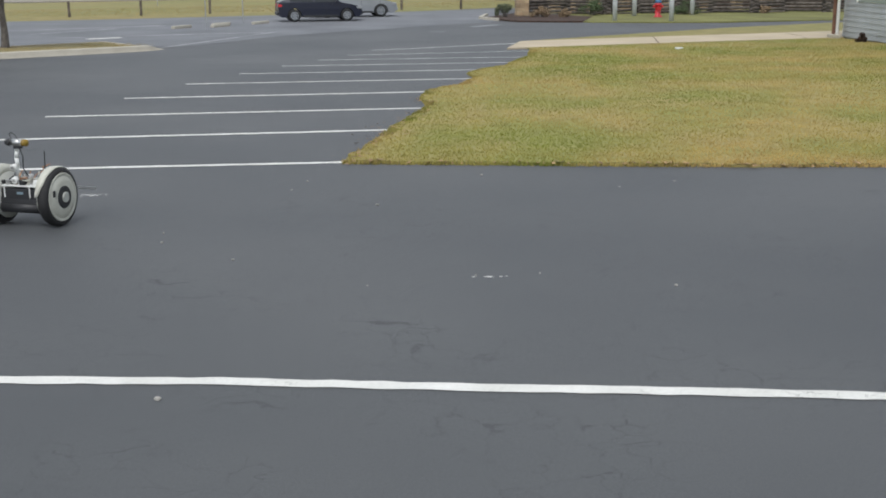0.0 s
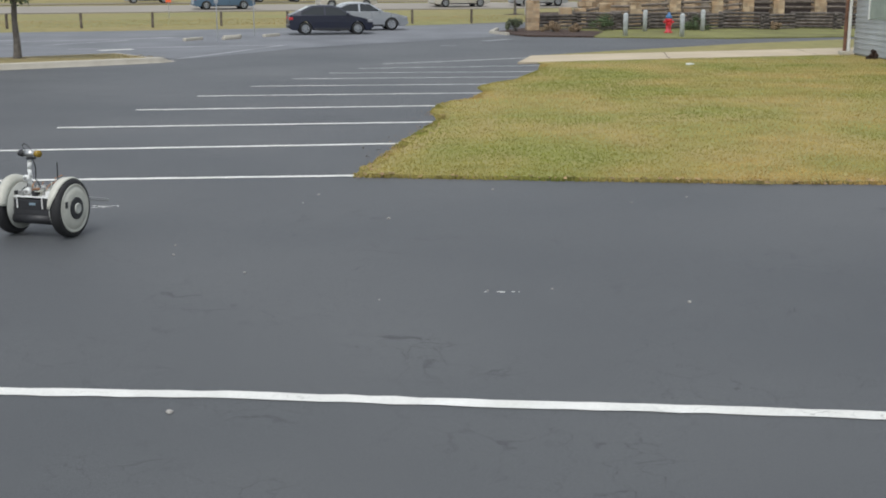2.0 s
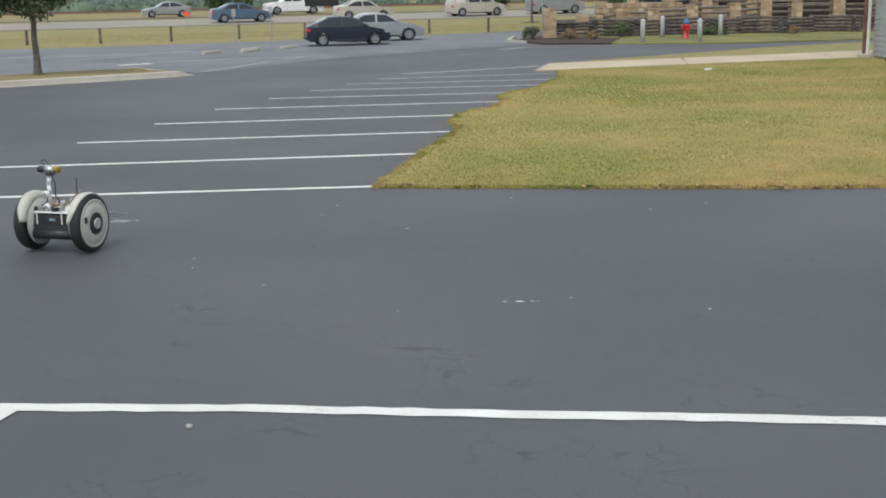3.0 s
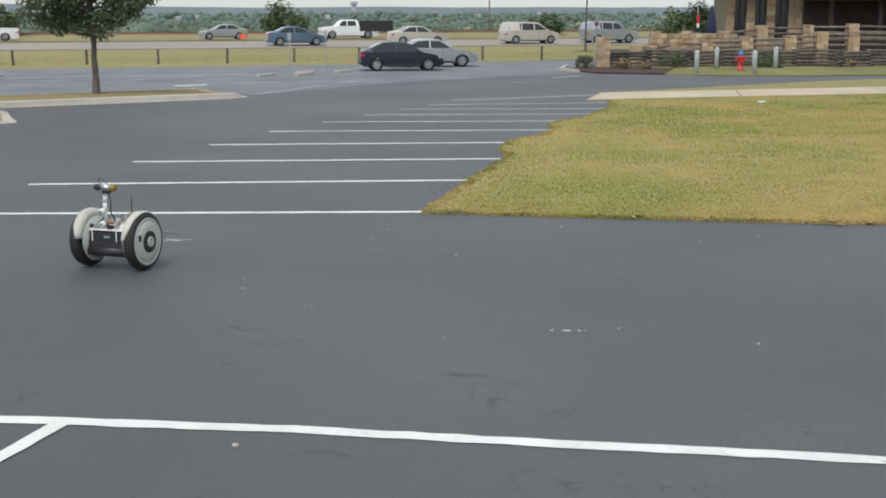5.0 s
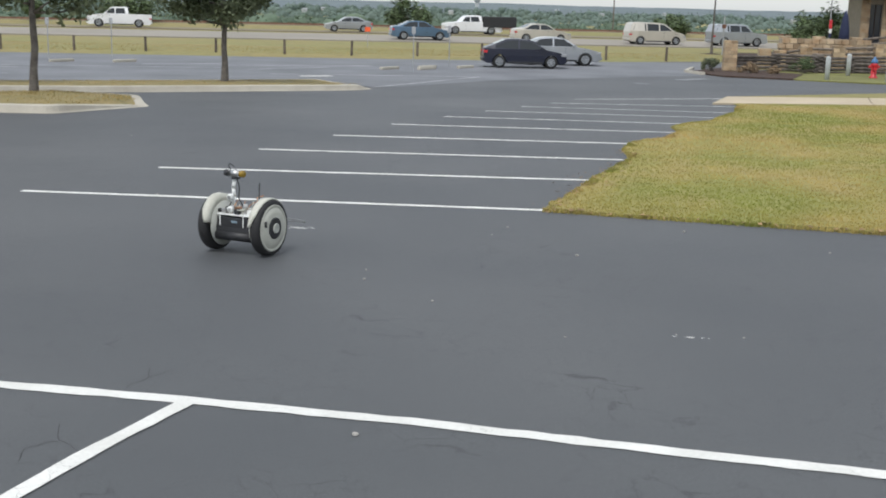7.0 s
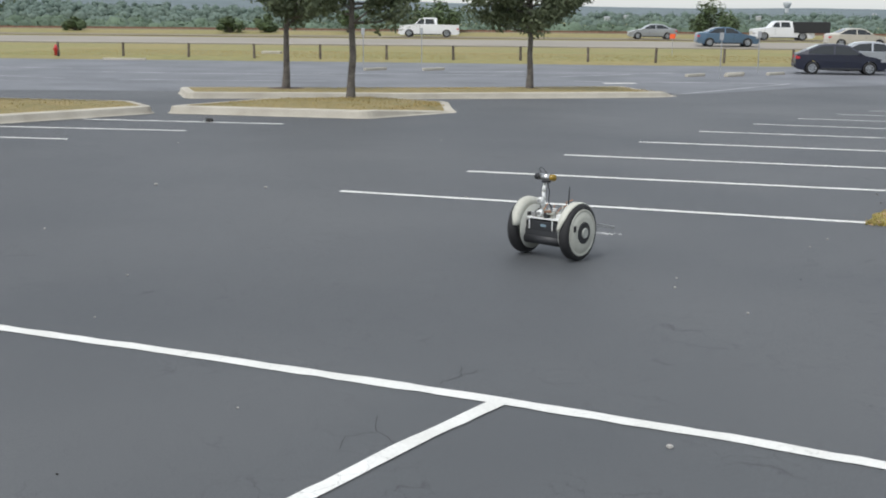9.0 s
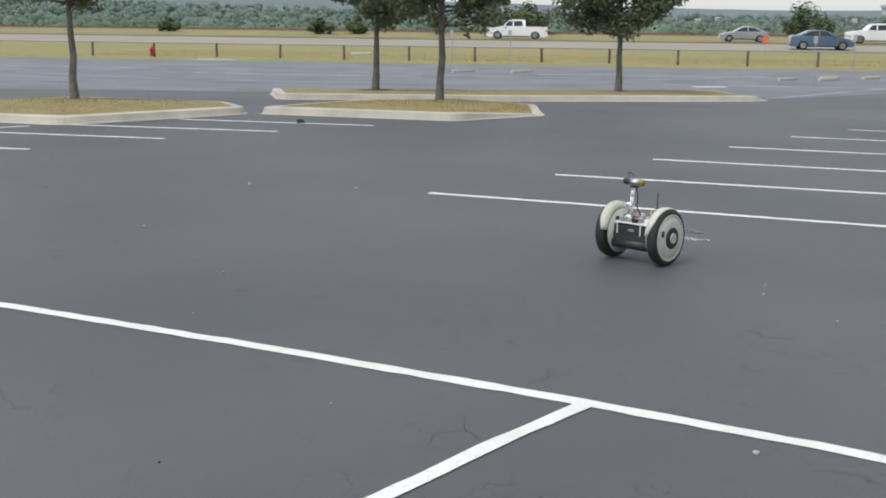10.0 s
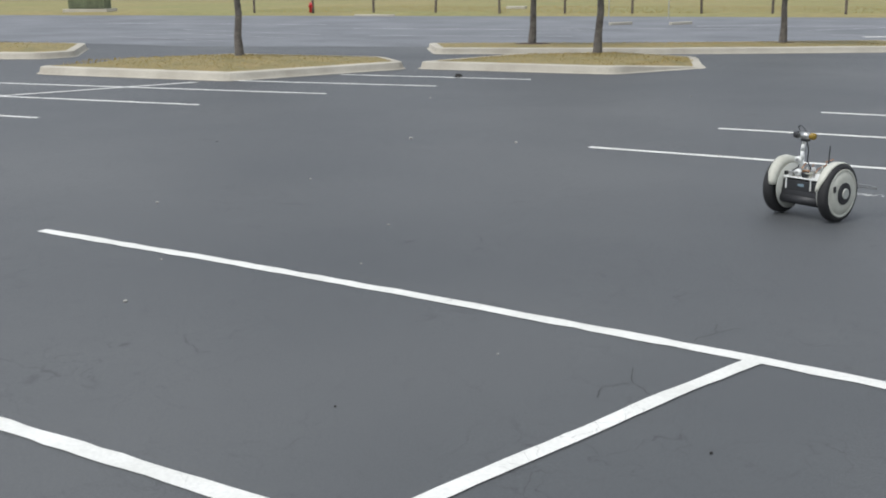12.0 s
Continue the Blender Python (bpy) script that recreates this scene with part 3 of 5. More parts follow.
# ---- trees ----
def tree(x, y, z, height, clear, spread, seed, leaves=9000, lean=(0, 0), label="young oak with a dense dark green crown", stem=1.0):
    rnd = random.Random(seed)
    base = thing("tree", pose(x, y, z), label, "tree", "car park trees")
    bm = bmesh.new()
    top = Vector((lean[0] * height, lean[1] * height, height * 0.8))
    pts = [Vector((0, 0, -0.1))]
    for i in range(1, 9):
        u = i / 8
        pts.append(Vector((top.x * u + rnd.gauss(0, 0.012), top.y * u + rnd.gauss(0, 0.012), top.z * u)))
    rings = []
    for i, p in enumerate(pts):
        rad = stem * (0.105 - 0.082 * i / 8) * height / 5.5 * (1.3 if i == 0 else 1.0)
        rings.append([bm.verts.new((p.x + rad * (1 + rnd.gauss(0, 0.04)) * math.cos(q * math.pi / 6), p.y + rad * math.sin(q * math.pi / 6), p.z)) for q in range(12)])
    for a, b in zip(rings, rings[1:]):
        for q in range(12):
            bm.faces.new((a[q], a[(q + 1) % 12], b[(q + 1) % 12], b[q]))
    limbs = bmesh.new()
    tips = []
    for i in range(22):
        u = clear / height + 0.05 + rnd.random() * (0.72 - clear / height)
        s = Vector((top.x * u, top.y * u, top.z * u / 0.8 * 0.8))
        a, out = i * 2.4 + rnd.uniform(-0.4, 0.4), spread * rnd.uniform(0.45, 0.95) * (1.05 - 0.55 * abs(u - 0.5) * 2)
        e = s + Vector((math.cos(a) * out, math.sin(a) * out, out * rnd.uniform(0.15, 0.75)))
        mid = (s + e) / 2 + Vector((0, 0, -0.06 * out))
        rod(limbs, s, mid, 0.035, 0.022, 6), rod(limbs, mid, e, 0.022, 0.008, 6)
        for q in (0.55, 0.8, 1.0):
            tips.append(s.lerp(e, q))
    part("trunk", bm, BARK, base, "grey-brown trunk", True)
    part("branch_frame", limbs, BARK, base, "", True)
    bm = bmesh.new()
    lathe(bm, [(0.8, -0.06), (0.72, 0.005), (0.4, 0.03), (0.1, 0.05)], 22, "Z")
    for v in bm.verts:
        v.co.x *= 1 + 0.2 * noise.noise(v.co * 2.3)
        v.co.y *= 1 + 0.2 * noise.noise(v.co * 2.9)
    part("root_soil", bm, MULCH, base, "bare brown soil round the trunk")
    mid_z, half = (clear + height) / 2, (height - clear) / 2
    centres = []
    for t in tips:
        centres.append((t, rnd.uniform(0.28, 0.55) * spread / 2))
    for _ in range(26):
        a, e = rnd.uniform(0, 6.3), rnd.uniform(-0.9, 1.0)
        k = math.sqrt(max(1 - e * e, 0.05)) * rnd.uniform(0.5, 0.92)
        centres.append((Vector((top.x * 0.6 + math.cos(a) * spread * k, top.y * 0.6 + math.sin(a) * spread * k, mid_z + half * e * 0.86)), rnd.uniform(0.25, 0.5) * spread / 2))
    verts, faces = [], []
    for _ in range(leaves):
        c, rad = rnd.choice(centres)
        d = Vector((rnd.gauss(0, 1), rnd.gauss(0, 1), rnd.gauss(0, 0.75)))
        p = c + d.normalized() * rad * rnd.random() ** 0.45
        n = (d.normalized() + Vector((rnd.gauss(0, 0.6), rnd.gauss(0, 0.6), rnd.gauss(0.3, 0.6)))).normalized()
        q = n.to_track_quat("Z", "Y")
        s, t, i = rnd.uniform(0.045, 0.085), rnd.uniform(0, 6.3), len(verts)
        for u, v in ((-1.2, 0), (0, -0.62), (1.2, 0), (0, 0.62)):
            verts.append(tuple(p + q @ Vector((s * (u * math.cos(t) - v * math.sin(t)), s * (u * math.sin(t) + v * math.cos(t)), 0))))
        faces.append((i, i + 1, i + 2, i + 3))
    cloud("crown", verts, faces, LEAF, base)
    return base


tree(-10.0, 35.5, land(-10, 35.5) + 0.17, 5.6, 1.75, 2.0, 21, 11000)
tree(-11.9, 26.2, land(-11.9, 26.2) + 0.15, 5.4, 2.0, 1.75, 22, 10000, (0.02, 0))
tree(-15.9, 30.4, land(-15.9, 30.4) + 0.17, 5.6, 1.85, 1.9, 23, 10000, (0.03, 0))
tree(-18.7, 20.8, land(-18.7, 20.8) + 0.17, 5.2, 2.0, 1.7, 24, 9000, (-0.03, 0))
tree(9.9, 79.5, land(9.9, 79.5) - 0.06, 8.8, 4.3, 2.2, 25, 9000, (0, 0), "slender green tree on the far verge", 0.45)


# ---- fence posts, signs, wheel stops ----
def stake_post():
    bm = bmesh.new()
    rod(bm, (0, 0, -0.2), (0, 0, 0.66), 0.07, 0.066, 10)
    rod(bm, (0, 0, 0.66), (0, 0, 0.685), 0.066, 0.05, 10)
    ob = part("fence_post", bm, POSTWOOD)
    return tagged(ob, "weathered round timber post on the verge", "post", "verge fence posts")


first = stake_post()
first.matrix_basis = pose(-44.4, 65.2 - 0.31 * 44.4, land(-44.4, 65.2 - 0.31 * 44.4) - 0.03)
for i in range(1, 24):
    px = -44.4 + 3.36 * i
    py = 65.2 + 0.31 * px
    copy_thing(first, pose(px, py, land(px, py) - 0.03, random.uniform(-2, 2), random.uniform(-2, 2), i * 40))
small_red = bmesh.new()
lathe(small_red, [(0.10, 0), (0.10, 0.45), (0.13, 0.48), (0.13, 0.54), (0.10, 0.56), (0.07, 0.68), (0.03, 0.72)], 14, "Z")
rod(small_red, (-0.18, 0, 0.4), (0.18, 0, 0.4), 0.05)
red_post = tagged(part("hydrant", small_red, RED, None, "", True), "small red fire hydrant on the verge", "hydrant")
red_post.matrix_basis = pose(-41.0, 52.2, land(-41.0, 52.2) - 0.06) @ Matrix.Scale(0.8, 4)


def sign_post(x, y, plate, h, label):
    base = thing("sign_post", pose(x, y, land(x, y)), label, "sign", "sign posts")
    bm = bmesh.new()
    rod(bm, (0, 0, -0.1), (0, 0, h), 0.022, seg=8)
    part("pole", bm, GALV, base)
    bm = bmesh.new()
    box(bm, (0, -0.04, h - 0.15), (0.16, 0.04, 0.3), 0.012)
    part("plate", bm, plate, base, "small rectangular sign plate")
    return base


sign_post(-5.8, 48.6, GALV, 1.85, "thin grey sign post beside a wheel stop")
sign_post(-4.85, 54.0, GALV, 1.85, "thin grey sign post beside a wheel stop")
sign_post(-21.8, 49.2, GALV, 1.8, "thin grey post with a small plate")
sign_post(-20.4, 52.9, GALV, 1.8, "thin grey sign post in the far stalls")


def wheel_stop():
    bm = bmesh.new()
    box(bm, (0, 0, 0.06), (1.2, 0.17, 0.13), 0.03)
    ob = part("wheel_stop", bm, CONCRETE)
    return tagged(ob, "pale concrete wheel stop on asphalt", "wheel stop", "wheel stops")


stop = wheel_stop()
stop.matrix_basis = pose(-7.0, 50.0, -0.43, 0, 0, 62)
for x, y in ((-5.5, 50.8), (-5.6, 52.0), (-4.0, 53.0), (-18.4, 49.2), (-20.7, 48.0)):
    copy_thing(stop, pose(x, y, land(x, y), 0, 0, 62))

cabinet = thing("utility_cabinet", pose(-54.7, 48.8, land(-54.7, 48.8) - 0.06, 0, 0, 25), "dark green utility cabinet on a concrete pad", "utility cabinet")
bm = bmesh.new()
box(bm, (0, 0, 0.05), (2.7, 1.6, 0.22), 0.02)
part("pad", bm, CONCRETE, cabinet)
bm = bmesh.new()
box(bm, (0, 0, 0.66), (2.2, 1.1, 1.0), 0.05)
part("housing", bm, SHRUB, cabinet, "dull green steel housing")
bm = bmesh.new()
box(bm, (0, -0.56, 0.66), (1.9, 0.03, 0.8), 0.01)
part("door", bm, SHRUB, cabinet)
bm = bmesh.new()
box(bm, (0, 0, 0.07), (1.1, 0.8, 0.16), 0.03)
slab = tagged(part("concrete_slab", bm, CONCRETE), "small pale concrete slab on the verge", "slab")
slab.matrix_basis = pose(-32.6, 60.6, land(-32.6, 60.6) - 0.06, 0, 0, 20)
bm = bmesh.new()
box(bm, (0, 0, 0.04), (2.2, 0.2, 0.12), 0.03)
low_kerb = tagged(part("low_kerb", bm, CONCRETE), "short pale kerb at the lot edge", "kerb")
low_kerb.matrix_basis = pose(-36.0, 51.2, land(-36, 51.2), 0, 0, 18)

flag = thing("roadside_sign", pose(-12.0, 74.0, land(-12.0, 74.0) - 0.06), "small orange roadside sign on a thin stake", "sign")
bm = bmesh.new()
rod(bm, (0, 0, -0.1), (0, 0, 1.15), 0.02, seg=6)
part("stake", bm, GALV, flag)
bm = bmesh.new()
box(bm, (0, -0.03, 1.1), (0.34, 0.012, 0.28), 0.004)
part("panel", bm, ORANGE, flag, "orange sign panel")


# ---- the two-wheeled robot ----
def robot(m):
    base = thing("two_wheeled_robot", m, "two-wheeled balancing robot with cream wheels and a camera mast", "robot")
    R, HALF = 0.255, 0.28
    for side in (-1, 1):
        out = side
        bm = bmesh.new()
        lathe(bm, [(0.19, -0.045), (0.225, -0.05), (0.247, -0.042), (R, -0.02), (R, 0.02), (0.247, 0.042), (0.225, 0.05), (0.19, 0.045)], 48)
        turn = Matrix.Translation((side * HALF, 0, R)) @ Matrix.Rotation(radians(-90 * out), 4, "Z")
        bmesh.ops.transform(bm, matrix=turn, verts=bm.verts)
        tyre = part("wheel", bm, TYRE, base, "black rubber tyre", True)
        bm = bmesh.new()
        lathe(bm, [(0.214, 0.030), (0.213, 0.051), (0.203, 0.055), (0.196, 0.048), (0.186, 0.046), (0.178, 0.056), (0.13, 0.064), (0.02, 0.066)], 48)
        bmesh.ops.transform(bm, matrix=turn, verts=bm.verts)
        part("wheel_disc", bm, CREAM, tyre, "cream dished wheel disc", True)
        bm = bmesh.new()
        lathe(bm, [(0.098, 0.058), (0.098, 0.070), (0.092, 0.074), (0.05, 0.076), (0.02, 0.076)], 36)
        bmesh.ops.transform(bm, matrix=turn, verts=bm.verts)
        part("hub_ring", bm, BLACK, tyre, "black hub ring")
        bm = bmesh.new()
        lathe(bm, [(0.047, 0.07), (0.046, 0.084), (0.038, 0.088), (0.030, 0.082), (0.012, 0.082)], 28)
        bmesh.ops.transform(bm, matrix=turn, verts=bm.verts)
        part("hub_cap", bm, GREYDISC, tyre, "grey hub cap", True)
        bm = bmesh.new()
        a = radians(20 if side > 0 else 150)
        box(bm, (0.155 * math.cos(a), 0.064, 0.155 * math.sin(a)), (0.035, 0.008, 0.055), 0.003)
        bmesh.ops.transform(bm, matrix=turn, verts=bm.verts)
        part("valve_opening", bm, BLACK, tyre, "dark valve opening")
        # fender: an arched cream shell over the tread with a full inner face
        bm = bmesh.new()
        n, first, last = 28, radians(-12), radians(172)
        outer, lip, inner, skirt = [], [], [], []
        for i in range(n + 1):
            t = first + (last - first) * i / n
            c, s = math.cos(t), math.sin(t)
            end = min(i, n - i) / 4
            wide = 0.026 * min(1.0, 0.1 + end * 0.35) - 0.03 * max(0.0, 1 - end)
            lip.append(bm.verts.new((side * (HALF + wide), c * (R + 0.008), R + s * (R + 0.008))))
            outer.append(bm.verts.new((side * (HALF + wide - 0.02), c * (R + 0.016), R + s * (R + 0.016))))
            inner.append(bm.verts.new((side * (HALF - 0.055), c * (R + 0.012), R + s * (R + 0.012))))
            skirt.append(bm.verts.new((side * (HALF - 0.075), c * 0.20, R + s * 0.20)))
        for rows in ((lip, outer), (outer, inner), (inner, skirt)):
            for i in range(n):
                bm.faces.new((rows[0][i], rows[0][i + 1], rows[1][i + 1], rows[1][i]))
        bmesh.ops.recalc_face_normals(bm, faces=bm.faces[:])
        bmesh.ops.solidify(bm, geom=bm.faces[:], thickness=0.005)
        part("fender", bm, CREAM, base, "cream plastic fender", True)
        bm = bmesh.new()
        lathe(bm, [(0.205, -0.078), (0.205, -0.066), (0.05, -0.062)], 40)
        bmesh.ops.transform(bm, matrix=turn, verts=bm.verts)
        part("inner_cover", bm, GREYDISC, base, "pale grey inner wheel cover", True)
        bm = bmesh.new()
        box(bm, (side * (HALF - 0.09), -0.09, 0.385), (0.03, 0.03, 0.035), 0.006)
        part("fender_bracket", bm, BLACK, base)
    bm = bmesh.new()
    box(bm, (0, -0.015, 0.20), (0.42, 0.25, 0.16), 0.035)
    part("gearbox", bm, BLACK, base, "dark rounded drive housing", True)
    bm = bmesh.new()
    rod(bm, (-0.2, -0.115, 0.165), (0.2, -0.115, 0.165), 0.045, seg=18)
    part("front_bar", bm, BLACK, base, "black round bumper bar", True)
    bm = bmesh.new()
    box(bm, (0.0, -0.03, 0.29), (0.38, 0.22, 0.10), 0.012)
    part("battery_box", bm, BLACK, base, "black battery box")
    bm = bmesh.new()
    box(bm, (0.0, -0.142, 0.30), (0.06, 0.004, 0.022), 0.001)
    part("label_plate", bm, BLUELED, base, "small pale blue label")
    bm = bmesh.new()
    box(bm, (0.0, -0.02, 0.362), (0.36, 0.26, 0.010), 0.003)
    part("top_plate", bm, WHITE, base, "white equipment plate")
    for x, y in ((-0.15, -0.145), (0.1, -0.145), (-0.15, 0.1), (0.15, 0.1)):
        bm = bmesh.new()
        rod(bm, (x, y, 0.26), (x, y, 0.372), 0.006, seg=8)
        part("stand_rod", bm, WHITE, base)
    rnd = random.Random(4)
    for i in range(9):
        bm = bmesh.new()
        x, y = -0.12 + 0.034 * i, -0.10 + 0.055 * (i % 4)
        if i % 2:
            rod(bm, (x, y, 0.367), (x, y, 0.43), 0.022, seg=14)
        else:
            box(bm, (x, y, 0.39), (0.045, 0.06, 0.045), 0.004)
        part("module", bm, (STEEL, GREYDISC, COPPER, WHITE, BLACK)[i % 5], base)
    for i in range(16):
        bm = bmesh.new()
        p = Vector((rnd.uniform(-0.12, 0.16), rnd.uniform(-0.12, 0.08), 0.37))
        for _ in range(5):
            q = p + Vector((rnd.gauss(0, 0.025), rnd.gauss(0, 0.025), rnd.uniform(-0.005, 0.035)))
            rod(bm, p, q, 0.0045, seg=6)
            p = q
        part("wire", bm, (COPPER, BLACK, CREAM)[i % 3], base)
    # mast and sensor head
    bm = bmesh.new()
    path = [(-0.07, -0.08, 0.365), (-0.072, -0.07, 0.44), (-0.045, -0.07, 0.52), (-0.05, -0.075, 0.60), (-0.035, -0.08, 0.66), (-0.035, -0.08, 0.715)]
    for a, b in zip(path, path[1:]):
        rod(bm, a, b, 0.018, 0.017, 12)
    part("mast", bm, WHITE, base, "white jointed mast", True)
    for z in (0.405, 0.52):
        bm = bmesh.new()
        lathe(bm, [(0.028, -0.016), (0.030, 0.0), (0.028, 0.016), (0.016, 0.018)], 20)
        bmesh.ops.translate(bm, vec=(-0.062, -0.105, z), verts=bm.verts)
        joint = part("mast_joint", bm, WHITE, base, "", True)
        bm = bmesh.new()
        rod(bm, (-0.062, -0.131, z), (-0.062, -0.12, z), 0.015, seg=14)
        part("joint_bolt", bm, STEEL, joint)
    for name, a, b, r, mat, label in (("sensor_head", -0.09, 0.03, 0.029, STEEL, "steel sensor barrel"), ("head_cap", -0.125, -0.085, 0.030, BLACK, "black end cap"),
                                      ("lens", 0.03, 0.072, 0.030, AMBER, "amber lens")):
        bm = bmesh.new()
        rod(bm, (a, -0.08, 0.735), (b, -0.09, 0.735), r, seg=20)
        part(name, bm, mat, base, label, True)
    bm = bmesh.new()
    box(bm, (-0.02, -0.08, 0.695), (0.07, 0.05, 0.025), 0.006)
    part("head_mount", bm, BLACK, base)
    bm = bmesh.new()
    p = Vector((-0.09, -0.06, 0.76))
    for q in ((-0.12, -0.05, 0.80), (-0.10, -0.05, 0.815), (-0.06, -0.06, 0.80), (-0.02, -0.07, 0.765)):
        rod(bm, p, q, 0.004, seg=6)
        p = Vector(q)
    part("head_cable", bm, BLACK, base)
    bm = bmesh.new()
    p = Vector((-0.03, -0.05, 0.70))
    for q in ((-0.015, -0.03, 0.60), (-0.03, -0.02, 0.50), (0.02, 0.0, 0.40)):
        rod(bm, p, q, 0.005, seg=6)
        p = Vector(q)
    part("mast_cable", bm, BLACK, base)
    bm = bmesh.new()
    rod(bm, (0.13, 0.06, 0.367), (0.13, 0.065, 0.42), 0.009, seg=8)
    rod(bm, (0.13, 0.065, 0.42), (0.134, 0.07, 0.64), 0.007, 0.005, 8)
    part("antenna", bm, BLACK, base, "thin black antenna")
    # trailing caster
    bm = bmesh.new()
    box(bm, (0, 0.26, 0.235), (0.16, 0.30, 0.04), 0.01)
    box(bm, (0, 0.40, 0.25), (0.05, 0.08, 0.05), 0.01)
    part("caster_arm", bm, BLACK, base, "black trailing arm")
    for s in (-1, 1):
        bm = bmesh.new()
        box(bm, (s * 0.03, 0.43, 0.15), (0.008, 0.05, 0.16), 0.003)
        part("caster_fork", bm, STEEL, base)
    bm = bmesh.new()
    lathe(bm, [(0.04, -0.02), (0.074, -0.018), (0.078, 0), (0.074, 0.018), (0.04, 0.02)], 28)
    bmesh.ops.transform(bm, matrix=Matrix.Translation((0, 0.44, 0.078)) @ Matrix.Rotation(radians(90), 4, "Z"), verts=bm.verts)
    caster = part("caster_wheel", bm, BLACK, base, "grey rubber caster wheel", True)
    bm = bmesh.new()
    rod(bm, (-0.028, 0.44, 0.078), (0.028, 0.44, 0.078), 0.02, seg=14)
    part("caster_hub", bm, GREYDISC, caster)
    for s in (0.0, 0.03):
        bm = bmesh.new()
        rod(bm, (0.07, 0.36, 0.26 + s), (0.42, 0.40, 0.255 + s * 0.4), 0.004, seg=6)
        part("whisker", bm, STEEL, base, "thin steel feeler")
    return base


robot(pose(-2.36, 9.86, land(-2.36, 9.86) + 0.004, 0, 0, -19) @ Matrix.Scale(1.02, 4))


# ---- vehicles ----
def arch(cx, r, n=9):
    return [(cx + r * math.cos(t), 0.30 + r * math.sin(t)) for t in [math.pi * i / (n - 1) for i in range(n)]]


def car(m, length, width, paint, top, glass, belt, wheel_r, axles, label, category="car", group="", box_body=None):
    """top: the upper silhouette from nose to tail as (x, z); glass: side panes; axles: x of front and rear wheels."""
    base = thing("car" if category == "car" else category.replace(" ", "_"), m, label, category, group)
    f, r = axles
    sill = 0.22
    low = [(-length / 2 + 0.05, sill + 0.08), (-length / 2 + 0.18, sill)]
    bottom = low + [(r - wheel_r - 0.06, sill)] + arch(r, wheel_r + 0.05)[::-1] + [(r + wheel_r + 0.06, sill), (f - wheel_r - 0.06, sill)] + arch(f, wheel_r + 0.05)[::-1] + \
        [(f + wheel_r + 0.06, sill), (length / 2 - 0.18, sill), (length / 2 - 0.04, sill + 0.08)]
    outline = bottom + list(top)
    bm = bmesh.new()
    roof = max(z for _, z in top)

    def half(z, x):
        if z <= belt:
            w = width / 2 * (1 - 0.05 * max(0, (0.5 - z) / 0.5))
        else:
            w = width / 2 * (1 - 0.23 * (z - belt) / max(roof - belt, 0.01))
        return w * (1 - 0.16 * max(0, abs(x) / (length / 2) - 0.72) / 0.28)

    levels = sorted({0.45, 0.62, belt - 0.08, belt, belt + 0.12})
    face = bm.faces.new([bm.verts.new((x, 0, z)) for x, z in outline])
    for z in levels:
        bmesh.ops.bisect_plane(bm, geom=bm.verts[:] + bm.edges[:] + bm.faces[:], plane_co=(0, 0, z), plane_no=(0, 0, 1))
    for k in range(-5, 6):
        bmesh.ops.bisect_plane(bm, geom=bm.verts[:] + bm.edges[:] + bm.faces[:], plane_co=(k * length / 11.0, 0, 0), plane_no=(1, 0, 0))
    out = bmesh.ops.extrude_face_region(bm, geom=bm.faces[:])
    far = [v for v in out["geom"] if isinstance(v, bmesh.types.BMVert)]
    near = [v for v in bm.verts if v not in set(far)]
    for v in near:
        v.co.y = -half(v.co.z, v.co.x)
    for v in far:
        v.co.y = half(v.co.z, v.co.x)
    bmesh.ops.recalc_face_normals(bm, faces=bm.faces[:])
    sharp = [e for e in bm.edges if len(e.link_faces) == 2 and e.calc_face_angle(0) > 1.0 and min(v.co.z for v in e.verts) > 0.5]
    bmesh.ops.bevel(bm, geom=sharp, offset=0.035, segments=2, affect="EDGES", clamp_overlap=True)
    part("body", bm, paint, base)
    for side in (-1, 1):
        for pane in glass:
            bm = bmesh.new()
            front, back = [], []
            for x, z in pane:
                y = half(z, x)
                front.append(bm.verts.new((x, side * (y + 0.006), z))), back.append(bm.verts.new((x, side * (y - 0.03), z)))
            bm.faces.new(front), bm.faces.new(back[::-1])
            for i in range(len(pane)):
                bm.faces.new((front[i], front[i - 1], back[i - 1], back[i]))
            bmesh.ops.recalc_face_normals(bm, faces=bm.faces[:])
            part("side_window", bm, GLASS, base, "dark side window")
        bm = bmesh.new()
        gx, gz = glass[0][0]
        box(bm, (gx - 0.05, side * (half(belt, gx) + 0.08), belt + 0.06), (0.12, 0.16, 0.11), 0.03)
        part("mirror", bm, paint, base)
        for x, zc, w, mat, name in ((length / 2 - 0.16, 0.66, 0.26, GALV, "headlight"), (-length / 2 + 0.10, 0.78, 0.2, RED, "tail_light")):
            bm = bmesh.new()
            box(bm, (x, side * (half(zc, x) - 0.09), zc), (w, 0.24, 0.12), 0.02)
            part(name, bm, mat, base)
        for x in (f - 0.75, f - 1.75):
            bm = bmesh.new()
            box(bm, (x, side * (half(belt - 0.1, x) + 0.008), belt - 0.1), (0.14, 0.03, 0.025), 0.006)
            part("door_handle", bm, paint, base)
            bm = bmesh.new()
            box(bm, (x + 0.72, side * (half(0.6, x) + 0.001), (belt + 0.32) / 2), (0.012, 0.008, belt - 0.4))
            part("door_gap", bm, BLACK, base)
        bm = bmesh.new()
        box(bm, ((f + r) / 2, side * (half(0.3, 0) - 0.005), 0.27), (f - r - 2 * wheel_r - 0.2, 0.04, 0.09), 0.012)
